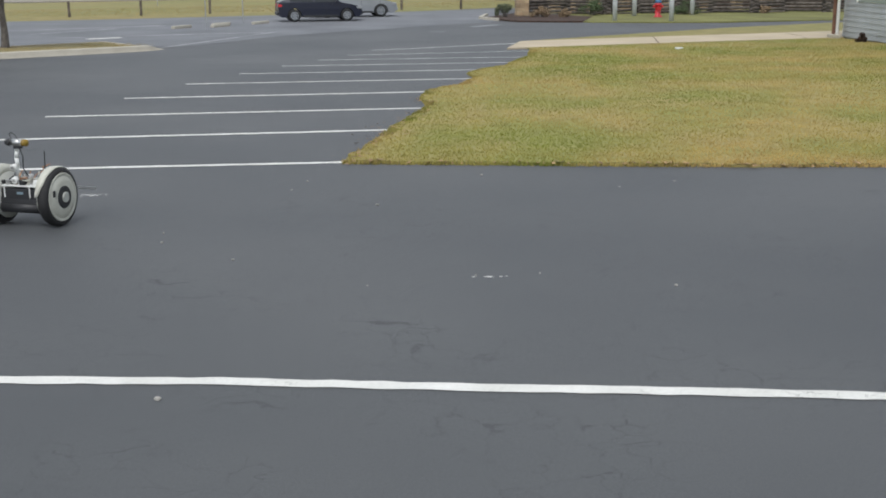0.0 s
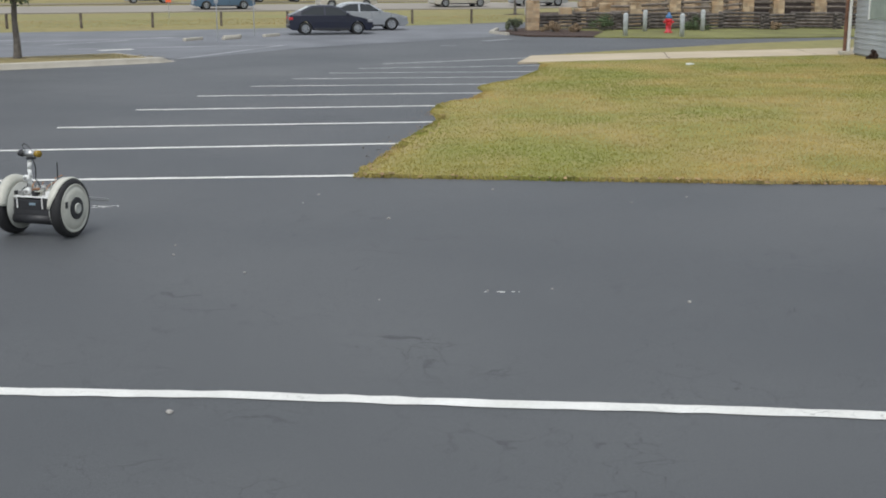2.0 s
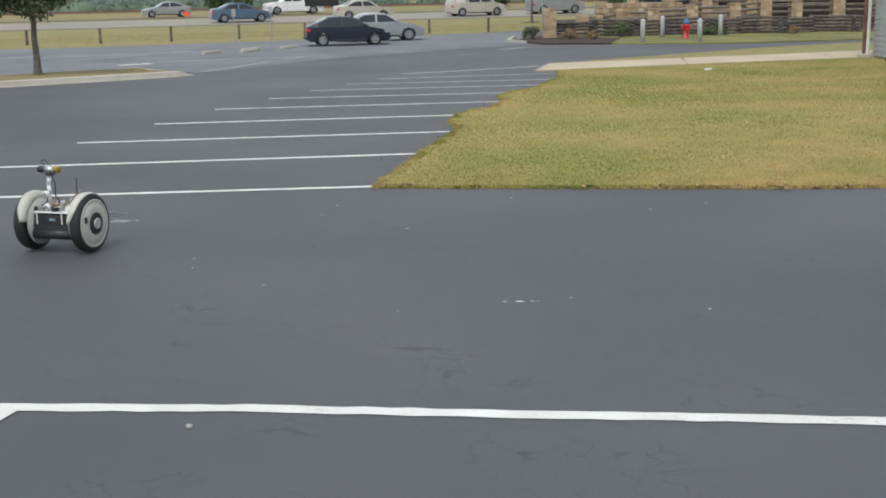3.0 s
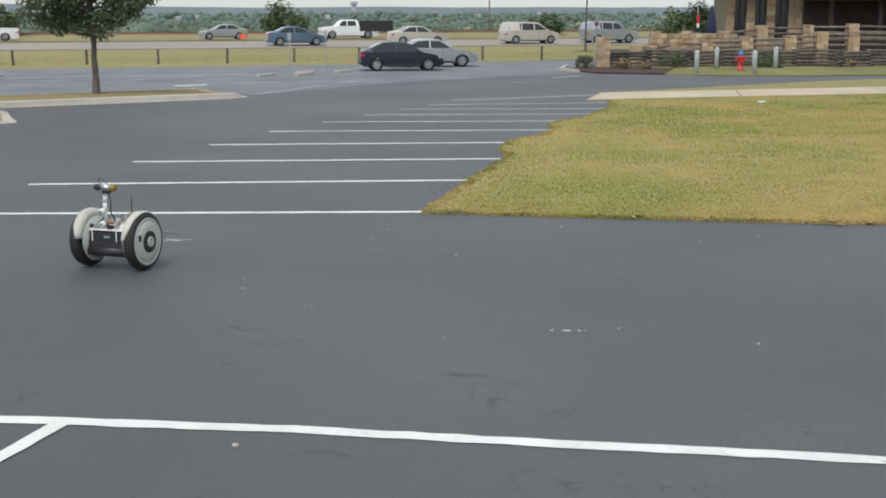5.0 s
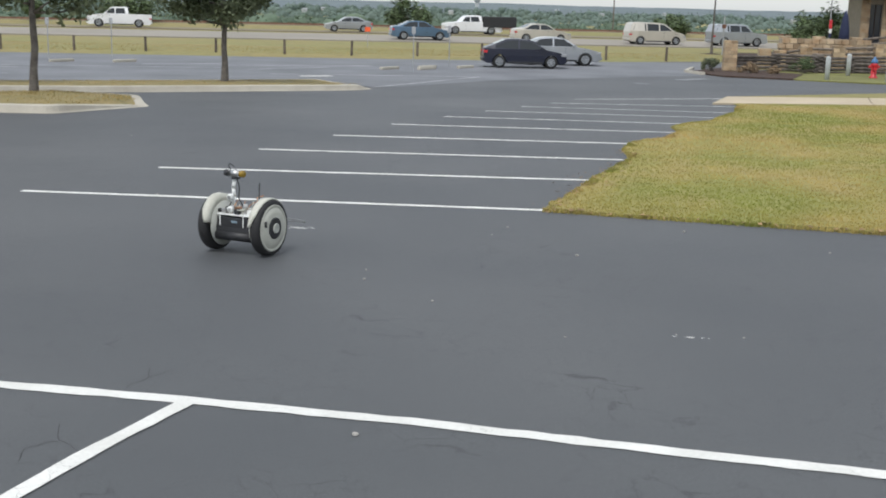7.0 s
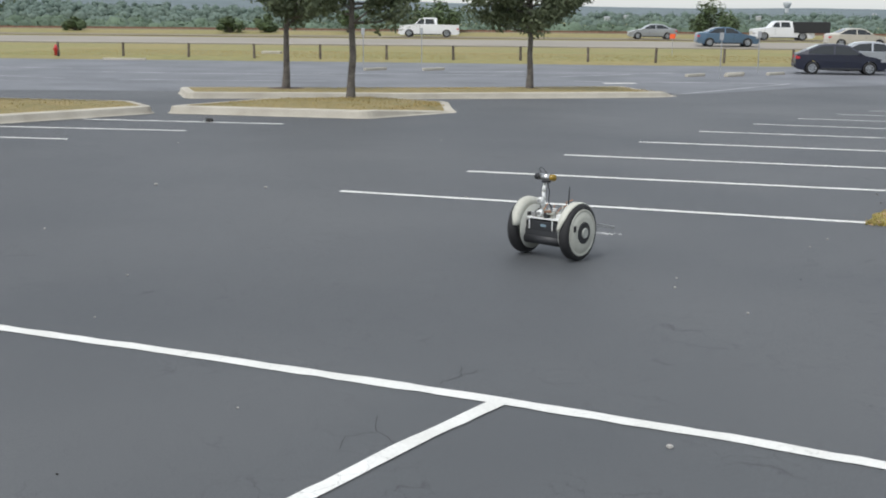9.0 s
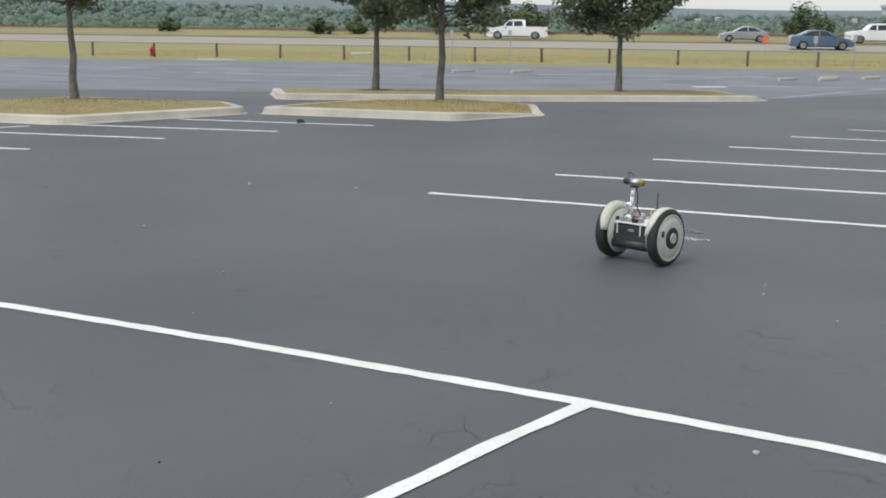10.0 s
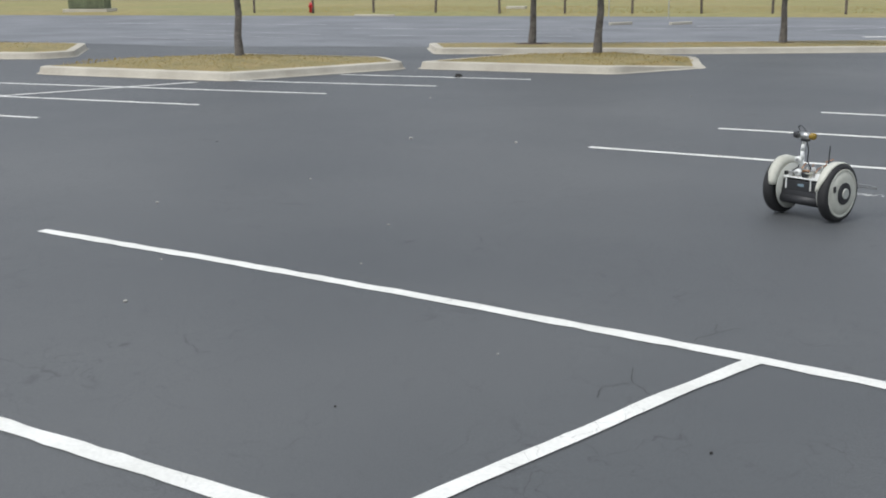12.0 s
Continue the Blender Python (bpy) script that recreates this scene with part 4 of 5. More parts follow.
        part("sill_trim", bm, BLACK, base)
    # windscreen and rear window on the slopes of the silhouette
    pts = sorted(top, key=lambda p: -p[0])
    for (x0, z0), (x1, z1) in zip(pts, pts[1:]):
        if abs(z1 - z0) > 0.25 and max(z0, z1) > roof - 0.12 and min(z0, z1) > belt - 0.15:
            bm = bmesh.new()
            u0, u1 = 0.12, 0.9
            a, b = (x0 + (x1 - x0) * u0, z0 + (z1 - z0) * u0), (x0 + (x1 - x0) * u1, z0 + (z1 - z0) * u1)
            n = Vector((-(z1 - z0), x1 - x0))
            n = n.normalized() * (0.008 if n.y > 0 else -0.008)
            vs = []
            for d in (1, -2):
                for (x, z), s in ((a, -1), (a, 1), (b, 1), (b, -1)):
                    vs.append(bm.verts.new((x + n.x * d, s * half(z, x) * 0.86, z + n.y * d)))
            for q in ((0, 1, 2, 3), (7, 6, 5, 4), (0, 4, 5, 1), (1, 5, 6, 2), (2, 6, 7, 3), (3, 7, 4, 0)):
                bm.faces.new([vs[i] for i in q])
            bmesh.ops.recalc_face_normals(bm, faces=bm.faces[:])
            part("windscreen" if x0 > 0 or x0 + x1 > 0 else "rear_window", bm, GLASS, base)
    for x in (length / 2 - 0.03, -length / 2 + 0.03):
        bm = bmesh.new()
        box(bm, (x, 0, 0.40), (0.16, width * 0.84, 0.16), 0.04)
        part("bumper", bm, paint if paint != NAVY else BLACK, base)
    for x in (f, r):
        for side in (-1, 1):
            bm = bmesh.new()
            k = wheel_r
            lathe(bm, [(k * 0.6, -0.09), (k * 0.92, -0.1), (k, -0.07), (k, 0.07), (k * 0.92, 0.1), (k * 0.6, 0.09)], 28)
            bmesh.ops.translate(bm, vec=(x, side * (width / 2 - 0.11), k), verts=bm.verts)
            tyre = part("wheel", bm, TYRE, base, "black tyre", True)
            bm = bmesh.new()
            lathe(bm, [(k * 0.64, 0.09 * side), (k * 0.62, 0.105 * side), (k * 0.52, 0.10 * side), (k * 0.46, 0.06 * side), (k * 0.2, 0.075 * side), (k * 0.16, 0.1 * side), (0.01, 0.1 * side)], 24)
            for i in range(6):
                a = i * math.pi / 3
                rod(bm, (0, 0.09 * side, 0), (k * 0.55 * math.cos(a), 0.1 * side, k * 0.55 * math.sin(a)), 0.035, 0.03, 6)
            bmesh.ops.translate(bm, vec=(x, side * (width / 2 - 0.11), k), verts=bm.verts)
            part("rim", bm, SILVER, tyre, "silver wheel rim")
    return base


HATCH = [(2.02, 0.42), (2.05, 0.58), (1.95, 0.70), (1.55, 0.80), (1.02, 0.90), (0.42, 1.30), (0.15, 1.385), (-0.35, 1.41), (-0.95, 1.38), (-1.55, 1.12), (-1.88, 0.99), (-2.0, 0.94), (-2.04, 0.62), (-2.0, 0.42)]
HATCH_GLASS = [[(0.86, 0.93), (0.36, 1.27), (-0.28, 1.335), (-0.28, 0.93)], [(-0.36, 0.93), (-0.36, 1.335), (-0.88, 1.31), (-1.42, 1.09), (-1.5, 0.97)]]
SEDAN = [(2.25, 0.42), (2.28, 0.60), (2.1, 0.74), (1.6, 0.86), (1.05, 0.94), (0.35, 1.36), (0.0, 1.43), (-0.5, 1.44), (-0.95, 1.39), (-1.6, 1.08), (-2.1, 1.02), (-2.24, 0.95), (-2.28, 0.6), (-2.22, 0.42)]
SEDAN_GLASS = [[(0.85, 0.98), (0.28, 1.33), (-0.22, 1.37), (-0.22, 0.98)], [(-0.3, 0.98), (-0.3, 1.37), (-0.88, 1.33), (-1.42, 1.06), (-1.45, 1.0)]]
VAN = [(2.3, 0.42), (2.34, 0.66), (2.2, 0.84), (1.75, 0.98), (1.35, 1.06), (0.55, 1.62), (0.2, 1.70), (-1.0, 1.74), (-2.0, 1.72), (-2.2, 1.6), (-2.36, 1.0), (-2.38, 0.6), (-2.32, 0.42)]
VAN_GLASS = [[(1.15, 1.10), (0.5, 1.56), (0.12, 1.60), (0.12, 1.08)], [(0.02, 1.08), (0.02, 1.60), (-0.95, 1.62), (-0.95, 1.08)], [(-1.05, 1.08), (-1.05, 1.62), (-1.95, 1.60), (-2.12, 1.14)]]
SUV = [(2.3, 0.45), (2.34, 0.75), (2.25, 0.98), (1.5, 1.06), (1.0, 1.12), (0.5, 1.66), (0.2, 1.74), (-1.9, 1.74), (-2.15, 1.66), (-2.36, 1.12), (-2.36, 0.6), (-2.3, 0.45)]
SUV_GLASS = [[(0.85, 1.15), (0.44, 1.60), (0.0, 1.64), (0.0, 1.14)], [(-0.1, 1.14), (-0.1, 1.64), (-0.95, 1.64), (-0.95, 1.14)], [(-1.05, 1.14), (-1.05, 1.64), (-1.9, 1.62), (-2.12, 1.18)]]
PICKUP = [(2.85, 0.5), (2.9, 0.85), (2.8, 1.05), (1.9, 1.15), (1.35, 1.20), (0.85, 1.72), (0.6, 1.82), (-0.5, 1.84), (-0.78, 1.76), (-0.85, 1.18), (-2.8, 1.16), (-2.9, 1.1), (-2.9, 0.6), (-2.82, 0.5)]
PICKUP_GLASS = [[(1.2, 1.24), (0.8, 1.68), (0.4, 1.72), (0.4, 1.22)], [(0.3, 1.22), (0.3, 1.72), (-0.48, 1.72), (-0.6, 1.24)]]


def on_ground(x, y, turn, lift=0.0):
    return pose(x, y, land(x, y) + lift, 0, 0, turn)


car(on_ground(-1.5, 55.3, 9) @ Matrix.Scale(0.94, 4), 4.1, 1.7, NAVY, HATCH, HATCH_GLASS, 0.92, 0.30, (1.28, -1.27), "dark navy hatchback parked on asphalt", group="parked cars")
car(on_ground(-0.05, 59.2, 9) @ Matrix.Scale(0.95, 4), 4.56, 1.78, SILVER, SEDAN, SEDAN_GLASS, 0.96, 0.33, (1.42, -1.38), "silver-grey sedan parked beside a dark hatchback", group="parked cars")
lane, back_lane = (lambda x: road_y(x) + 3.0), (lambda x: road_y(x) + 29.5)
car(on_ground(7.36, lane(7.36), 17.5, 0.03), 4.76, 1.9, CHAMPAGNE, VAN, VAN_GLASS, 1.06, 0.33, (1.5, -1.5), "champagne minivan on the pale road", group="cars on the road")
car(on_ground(14.1, lane(14.1), 17.5, 0.03), 4.72, 1.9, SILVER, SUV, SUV_GLASS, 1.12, 0.37, (1.4, -1.4), "pale grey sport utility car on the road", group="cars on the road")
car(on_ground(-1.7, lane(-1.7), 17.5, 0.03), 4.56, 1.76, CHAMPAGNE, SEDAN, SEDAN_GLASS, 0.96, 0.32, (1.42, -1.38), "pale champagne sedan on the pale road", group="cars on the road")
car(on_ground(-10.9, lane(-10.9), 17.5, 0.03), 4.56, 1.76, CARBLUE, SEDAN, SEDAN_GLASS, 0.96, 0.32, (1.42, -1.38), "steel blue sedan on the pale road", group="cars on the road")
car(on_ground(-41.2, back_lane(-41.2), 197.5, 0.02), 5.8, 2.0, CARWHITE, PICKUP, PICKUP_GLASS, 1.18, 0.40, (1.85, -1.75), "white crew-cab pickup on the far carriageway", "pickup truck", "cars on the road")
car(on_ground(-20.8, back_lane(-20.8), 197.5, 0.02), 4.56, 1.78, SILVER, SEDAN, SEDAN_GLASS, 0.96, 0.33, (1.42, -1.38), "grey sedan on the far carriageway", group="cars on the road")
truck = car(on_ground(-9.1, back_lane(-9.1), 197.5, 0.02), 5.8, 2.1, CARWHITE, PICKUP, PICKUP_GLASS, 1.18, 0.42, (1.85, -1.75), "white dump truck with a black load bed", "dump truck", "cars on the road")
bm = bmesh.new()
box(bm, (-2.6, 0, 1.24), (3.4, 2.2, 1.04), 0.05)
part("load_bed", bm, BLACK, truck, "black steel load bed")


# ---- stone pillars, rail fences, terrace, restaurant ----
def stone_pillar(x, y, z0, z1, w, parent, seed):
    """Rough limestone courses round a mortar core."""
    rnd = random.Random(seed)
    core = bmesh.new()
    box(core, (x, y, (z0 + z1) / 2), (w - 0.05, w - 0.05, z1 - z0 - 0.02))
    pillar = part("stone_pillar", core, MORTAR, parent, "squared limestone pillar")
    z = z0
    while z < z1 - 0.02:
        h = min(rnd.uniform(0.14, 0.26), z1 - z)
        split = rnd.uniform(0.35, 0.65)
        for a, b in ((0, split), (split, 1)):
            bm = bmesh.new()
            box(bm, (x - w / 2 + w * (a + b) / 2, y, z + h / 2), (w * (b - a) - 0.012, w + rnd.uniform(-0.02, 0.03), h - 0.012), 0.014)
            part("stone", bm, STONE, pillar)
        z += h
    return pillar


gate = thing("stone_gate_pillar", pose(0, 0, 0), "squared pale limestone pillar at the fence end", "pillar")
stone_pillar(8.15, 57.0, -0.5, 1.05, 0.62, gate, 1)

fence = thing("zigzag_rail_fence", pose(0, 0, 0), "stacked zigzag fence of weathered split logs", "fence")
rnd = random.Random(31)
x, k = 8.7, 0
while x < 33.0:
    y0, y1 = 58.0 + 0.09 * (x - 8) * 0.3 + (0.5 if k % 2 else -0.5), 58.0 + 0.09 * (x - 6) * 0.3 + (-0.5 if k % 2 else 0.5)
    for i in range(5):
        bm = bmesh.new()
        z = -0.36 + 0.165 * i + (0.08 if k % 2 else 0)
        rod(bm, (x - 0.22, y0, z + rnd.uniform(-0.02, 0.02)), (x + 2.05, y1, z + rnd.uniform(-0.02, 0.02)), rnd.uniform(0.06, 0.085), rnd.uniform(0.05, 0.075), 8)
        part("log", bm, LOGWOOD, fence)
    x, k = x + 1.85, k + 1

terrace = thing("stone_terrace", pose(0, 0, 0), "limestone terrace with pillars and log rails", "terrace")
bm = bmesh.new()
box(bm, (24.5, 67.5, -0.25), (29, 11, 0.5), 0.02)
part("platform", bm, MULCH, terrace, "dark planted terrace bank")
RANK = [(10.3, 60.6, 0.62), (11.1, 61.0, 0.55), (12.4, 61.2, 0.80), (14.1, 61.6, 0.84), (16.2, 61.8, 0.98), (18.5, 62.0, 1.05), (20.2, 62.2, 1.25), (21.9, 62.4, 1.28), (24.2, 62.6, 1.3), (26.6, 62.8, 1.3), (29.0, 63.0, 1.3)]
for i, (px, py, top_z) in enumerate(RANK):
    stone_pillar(px, py, -0.45, top_z, 0.6, terrace, 40 + i)
for (ax, ay, az), (bx, by, bz) in zip(RANK, RANK[1:]):
    for i in range(3):
        bm = bmesh.new()
        za, zb = az - 0.15 - 0.28 * i, bz - 0.15 - 0.28 * i
        rod(bm, (ax, ay - 0.05, za), (bx, by - 0.05, zb - 0.05), 0.07, 0.06, 8)
        part("rail", bm, PALELOG, terrace)
RANK2 = [(12.2, 66.0, 1.15), (14.0, 66.2, 1.2), (16.0, 66.4, 1.2), (18.2, 66.6, 1.5), (20.8, 66.8, 1.55), (23.4, 67.0, 1.6), (26, 67.2, 1.6)]
for i, (px, py, top_z) in enumerate(RANK2):
    stone_pillar(px, py, -0.1, top_z, 0.6, terrace, 70 + i)
for (ax, ay, az), (bx, by, bz) in zip(RANK2, RANK2[1:]):
    for i in range(3):
        bm = bmesh.new()
        rod(bm, (ax, ay - 0.05, az - 0.15 - 0.3 * i), (bx, by - 0.05, bz - 0.2 - 0.3 * i), 0.07, 0.06, 8)
        part("rail", bm, PALELOG, terrace)
planter = thing("stone_planter", pose(0, 0, 0), "low limestone planter wall on the terrace", "planter wall")
rnd = random.Random(9)
for i in range(12):
    for j in range(4):
        bm = bmesh.new()
        box(bm, (11.75 + 0.38 * i + (0.19 if j % 2 else 0), 64.4, 0.15 + 0.27 * j), (0.36, 0.4 + rnd.uniform(-0.02, 0.04), 0.25), 0.015)
        part("stone", bm, STONE, planter)
bm = bmesh.new()
box(bm, (13.9, 64.45, 0.5), (4.5, 0.34, 1.15))
part("core", bm, MORTAR, planter)


def restaurant():
    base = thing("restaurant", pose(0, 0, 0), "stone-walled restaurant with dark windows and porch", "building")
    y, z0, z1, x0, x1 = 71.0, -0.1, 3.7, 17.2, 44.0
    holes = [(17.7, 18.4), (18.9, 19.6), (20.1, 20.9), (30.5, 33.5), (35, 38)]
    edges = [x0] + [v for h in holes for v in h] + [x1]
    pieces = [((a + b) / 2, y + 0.2, (z0 + z1) / 2, b - a, 0.4, z1 - z0) for a, b in zip(edges[::2], edges[1::2])]
    for a, b in holes:
        pieces += [((a + b) / 2, y + 0.2, (z0 + 0.5) / 2 + 0.1, b - a, 0.4, 0.8), ((a + b) / 2, y + 0.2, z1 - 0.35, b - a, 0.4, 0.7)]
    pieces += [(x0 + 0.2, y + 1.9, (z0 + z1) / 2, 0.4, 3.0, z1 - z0), (x1 - 0.2, y + 1.9, (z0 + z1) / 2, 0.4, 3.0, z1 - z0)]
    walls = []
    for cx, cy, cz, sx, sy, sz in pieces:
        bm = bmesh.new()
        box(bm, (cx, cy, cz), (sx, sy, sz))
        walls.append(part("wall_section", bm, MORTAR, base, "limestone wall"))
    wall = walls[0]
    rnd = random.Random(77)
    for a, b in zip(edges[::2], edges[1::2]):
        if a > 22:
            continue
        z = z0
        while z < z1 - 0.05:
            h, x = min(rnd.uniform(0.25, 0.42), z1 - z), a
            while x < b - 0.02:
                w = min(rnd.uniform(0.35, 0.8), b - x)
                s = bmesh.new()
                box(s, (x + w / 2, y - 0.03, z + h / 2), (w - 0.02, 0.12 + rnd.uniform(0, 0.04), h - 0.02), 0.012)
                part("stone", s, STONE, wall)
                x += w
            z += h
    for a, b in holes:
        bm = bmesh.new()
        box(bm, ((a + b) / 2, y + 0.25, (0.6 + z1 - 0.7) / 2 + 0.05), (b - a, 0.03, z1 - 1.2))
        pane = part("window", bm, WINDOW, base, "dark window pane")
        bm = bmesh.new()
        box(bm, ((a + b) / 2, y + 0.22, (0.6 + z1 - 0.7) / 2), (0.06, 0.06, z1 - 1.3))
        part("mullion", bm, DARKWOOD, pane)
    bm = bmesh.new()
    prof = [(-1.1, z1 - 0.35), (-1.1, z1 - 0.2), (1.8, z1 + 1.6), (4.6, z1 - 0.2), (4.6, z1 - 0.35), (1.8, z1 + 1.4)]
    ends = []
    for x in (x0 - 1.6, x1 + 1):
        ends.append([bm.verts.new((x, y + a, z)) for a, z in prof])
    for i in range(6):
        bm.faces.new((ends[0][i], ends[0][i - 1], ends[1][i - 1], ends[1][i]))
    bm.faces.new(ends[0]), bm.faces.new(ends[1][::-1])
    bmesh.ops.recalc_face_normals(bm, faces=bm.faces[:])
    part("roof", bm, ROOF, base, "dark metal roof")
    # Posts take the porch's shade in their colour.
    for x in (22.6, 25.4, 29.6, 33.6, 37.5):
        bm = bmesh.new()
        box(bm, (x, y - 2.6, 1.6), (0.24, 0.24, 4.2), 0.02)
        part("porch_post", bm, DARKWOOD, base, "porch post darkened to match the shaded porch")
    bm = bmesh.new()
    box(bm, (32.0, y - 1.7, 3.0), (20.8, 3.4, 0.2))
    part("porch_roof", bm, DARKWOOD, base, "dark timber porch roof")
    bm = bmesh.new()
    box(bm, (32.0, y - 2.9, 0.35), (20.4, 0.12, 0.9), 0.02)
    part("porch_rail", bm, DARKWOOD, base, "dark timber porch railing")
    # Near-black panel stands in for the unlit porch interior.
    bm = bmesh.new()
    box(bm, (32.0, y - 0.2, 1.5), (20.6, 0.16, 3.0), 0.01)
    part("porch_wall", bm, DARKWOOD, base, "dark panel standing for the shade inside the porch")
    return base


restaurant()
umbrella = thing("closed_umbrella", pose(15.6, 67.5, 0.0), "closed navy canvas umbrella on the terrace", "umbrella")
bm = bmesh.new()
rod(bm, (0, 0, 0), (0, 0, 2.6), 0.03, seg=8)
part("pole", bm, DARKWOOD, umbrella)
bm = bmesh.new()
lathe(bm, [(0.2, 0.9), (0.3, 1.05), (0.26, 1.6), (0.14, 2.3), (0.03, 2.6)], 12, "Z")
part("canopy", bm, CANVAS, umbrella, "", True)
banner = thing("flag_pole", pose(14.7, 67.0, 0.0), "pole with hanging red, white and blue flag", "flag")
bm = bmesh.new()
rod(bm, (0, 0, 0), (0, 0, 4.2), 0.035, seg=8)
part("pole", bm, GALV, banner)
for i, mat in enumerate((CANVAS, WHITE, RED, RED)):
    bm = bmesh.new()
    box(bm, (0.02, -0.07, 1.25 + 0.24 * i), (0.15, 0.05, 0.24), 0.02)
    part("flag_stripe", bm, mat, banner)


def bollard():
    base = thing("bollard", on_ground(11.6, 51.8, 0, 0.05), "round grey painted steel bollard on the grass", "bollard", "bollards round the hydrant")
    bm = bmesh.new()
    lathe(bm, [(0.105, -0.1), (0.105, 0.9), (0.095, 0.95), (0.06, 0.985), (0.01, 1.0)], 16, "Z")
    part("post", bm, BOLLARD, base, "", True)
    return base


b0 = bollard()
for x, y in ((13.45, 56.2), (13.95, 51.1), (16.3, 56.4)):
    copy_thing(b0, on_ground(x, y, 0, 0.05))

hydrant = thing("fire_hydrant", on_ground(14.2, 54.6, 0, 0.04), "red fire hydrant with a blue cap", "hydrant")
bm = bmesh.new()
lathe(bm, [(0.2, 0), (0.2, 0.05), (0.13, 0.08), (0.13, 0.52), (0.17, 0.56), (0.17, 0.62), (0.13, 0.66)], 18, "Z")
part("barrel", bm, RED, hydrant, "", True)
bm = bmesh.new()
lathe(bm, [(0.15, 0.66), (0.15, 0.72), (0.12, 0.82), (0.05, 0.88), (0.04, 0.95)], 18, "Z")
part("bonnet", bm, BLUE, hydrant, "blue painted bonnet", True)
for a, b, r in (((-0.24, 0, 0.5), (0.24, 0, 0.5), 0.06), ((0, -0.26, 0.42), (0, 0, 0.42), 0.085)):
    bm = bmesh.new()
    rod(bm, a, b, r, seg=12)
    part("outlet", bm, RED, hydrant)


def leafy(name, x, y, z, rx, rz, mat, seed, count, size, label, category, group=""):
    """A bush: short stems and many small leaves with gaps."""
    rnd = random.Random(seed)
    base = thing(name, pose(x, y, z), label, category, group)
    bm = bmesh.new()
    lumps = []
    for i in range(max(9, int(7 * rx))):
        a, k = rnd.uniform(0, 6.3), rnd.random() ** 0.6
        tip = Vector((math.cos(a) * rx * k * 0.75, math.sin(a) * rx * k * 0.75, rz * rnd.uniform(0.25, 0.85) * (1.1 - 0.5 * k)))
        rod(bm, (rnd.gauss(0, 0.05), rnd.gauss(0, 0.05), -0.05), tip, 0.02 + 0.012 * rx, 0.008, 5)
        lumps.append((tip, rnd.uniform(0.25, 0.45) * min(rx, rz)))
    part("stems", bm, BARK, base)
    verts, faces = [], []
    for _ in range(count):
        c, rad = rnd.choice(lumps)
        d = Vector((rnd.gauss(0, 1), rnd.gauss(0, 1), rnd.gauss(0, 0.9))).normalized()
        p = c + d * rad * rnd.random() ** 0.4
        p.z = max(p.z, 0.01)
        q = (d + Vector((rnd.gauss(0, 0.5), rnd.gauss(0, 0.5), rnd.gauss(0.2, 0.5)))).normalized().to_track_quat("Z", "Y")
        s, i = size * rnd.uniform(0.6, 1.3), len(verts)
        for u, v in ((-1.2, 0), (0, -0.6), (1.2, 0), (0, 0.6)):
            verts.append(tuple(p + q @ Vector((s * u, s * v, 0))))
        faces.append((i, i + 1, i + 2, i + 3))
    cloud("foliage", verts, faces, mat, base)
    return base


for i, (x, y, rx, rz, mat, label) in enumerate(((7.2, 56.0, 0.5, 0.75, SHRUB, "grey-green shrub in a mulch bed"), (8.9, 55.6, 0.6, 0.5, TANTUFT, "tan ornamental grass tuft in mulch"),
                                                (10.0, 55.2, 0.4, 0.4, TANTUFT, "tan ornamental grass tuft in mulch"), (11.6, 57.0, 0.7, 0.75, BUSH, "rounded green bush before the log fence"),
                                                (16.2, 57.2, 0.7, 0.75, BUSH, "rounded green bush before the log fence"), (20.3, 57.4, 0.5, 0.4, TANTUFT, "tan ornamental grass tuft on the strip"))):
    leafy("bush", x, y, land(x, y) + 0.05, rx, rz, mat, 90 + i, 1400, 0.035, label, "bush", "planting before the fence")
leafy("terrace_bush", 15.9, 76, -0.2, 2.2, 3.6, BUSH, 119, 3500, 0.09, "tall green bush behind the stone terrace", "bush")
for i, (x, y, rx, rz) in enumerate(((-17.2, 131, 2.9, 3.4), (11.5, 133, 2.8, 2.1), (-44, 118, 3.2, 3.2), (-63, 108, 1.5, 1.7), (-60, 110, 1.3, 1.9), (30, 133, 3.0, 3.0), (-79, 104, 1.2, 1.4), (-52, 113, 1.2, 2.6))):
    leafy("roadside_bush", x, y, land(x, y) - 0.06, rx, rz, BUSH, 120 + i, 2600, 0.16, "dark green roadside bush beyond the road", "bush", "roadside bushes")


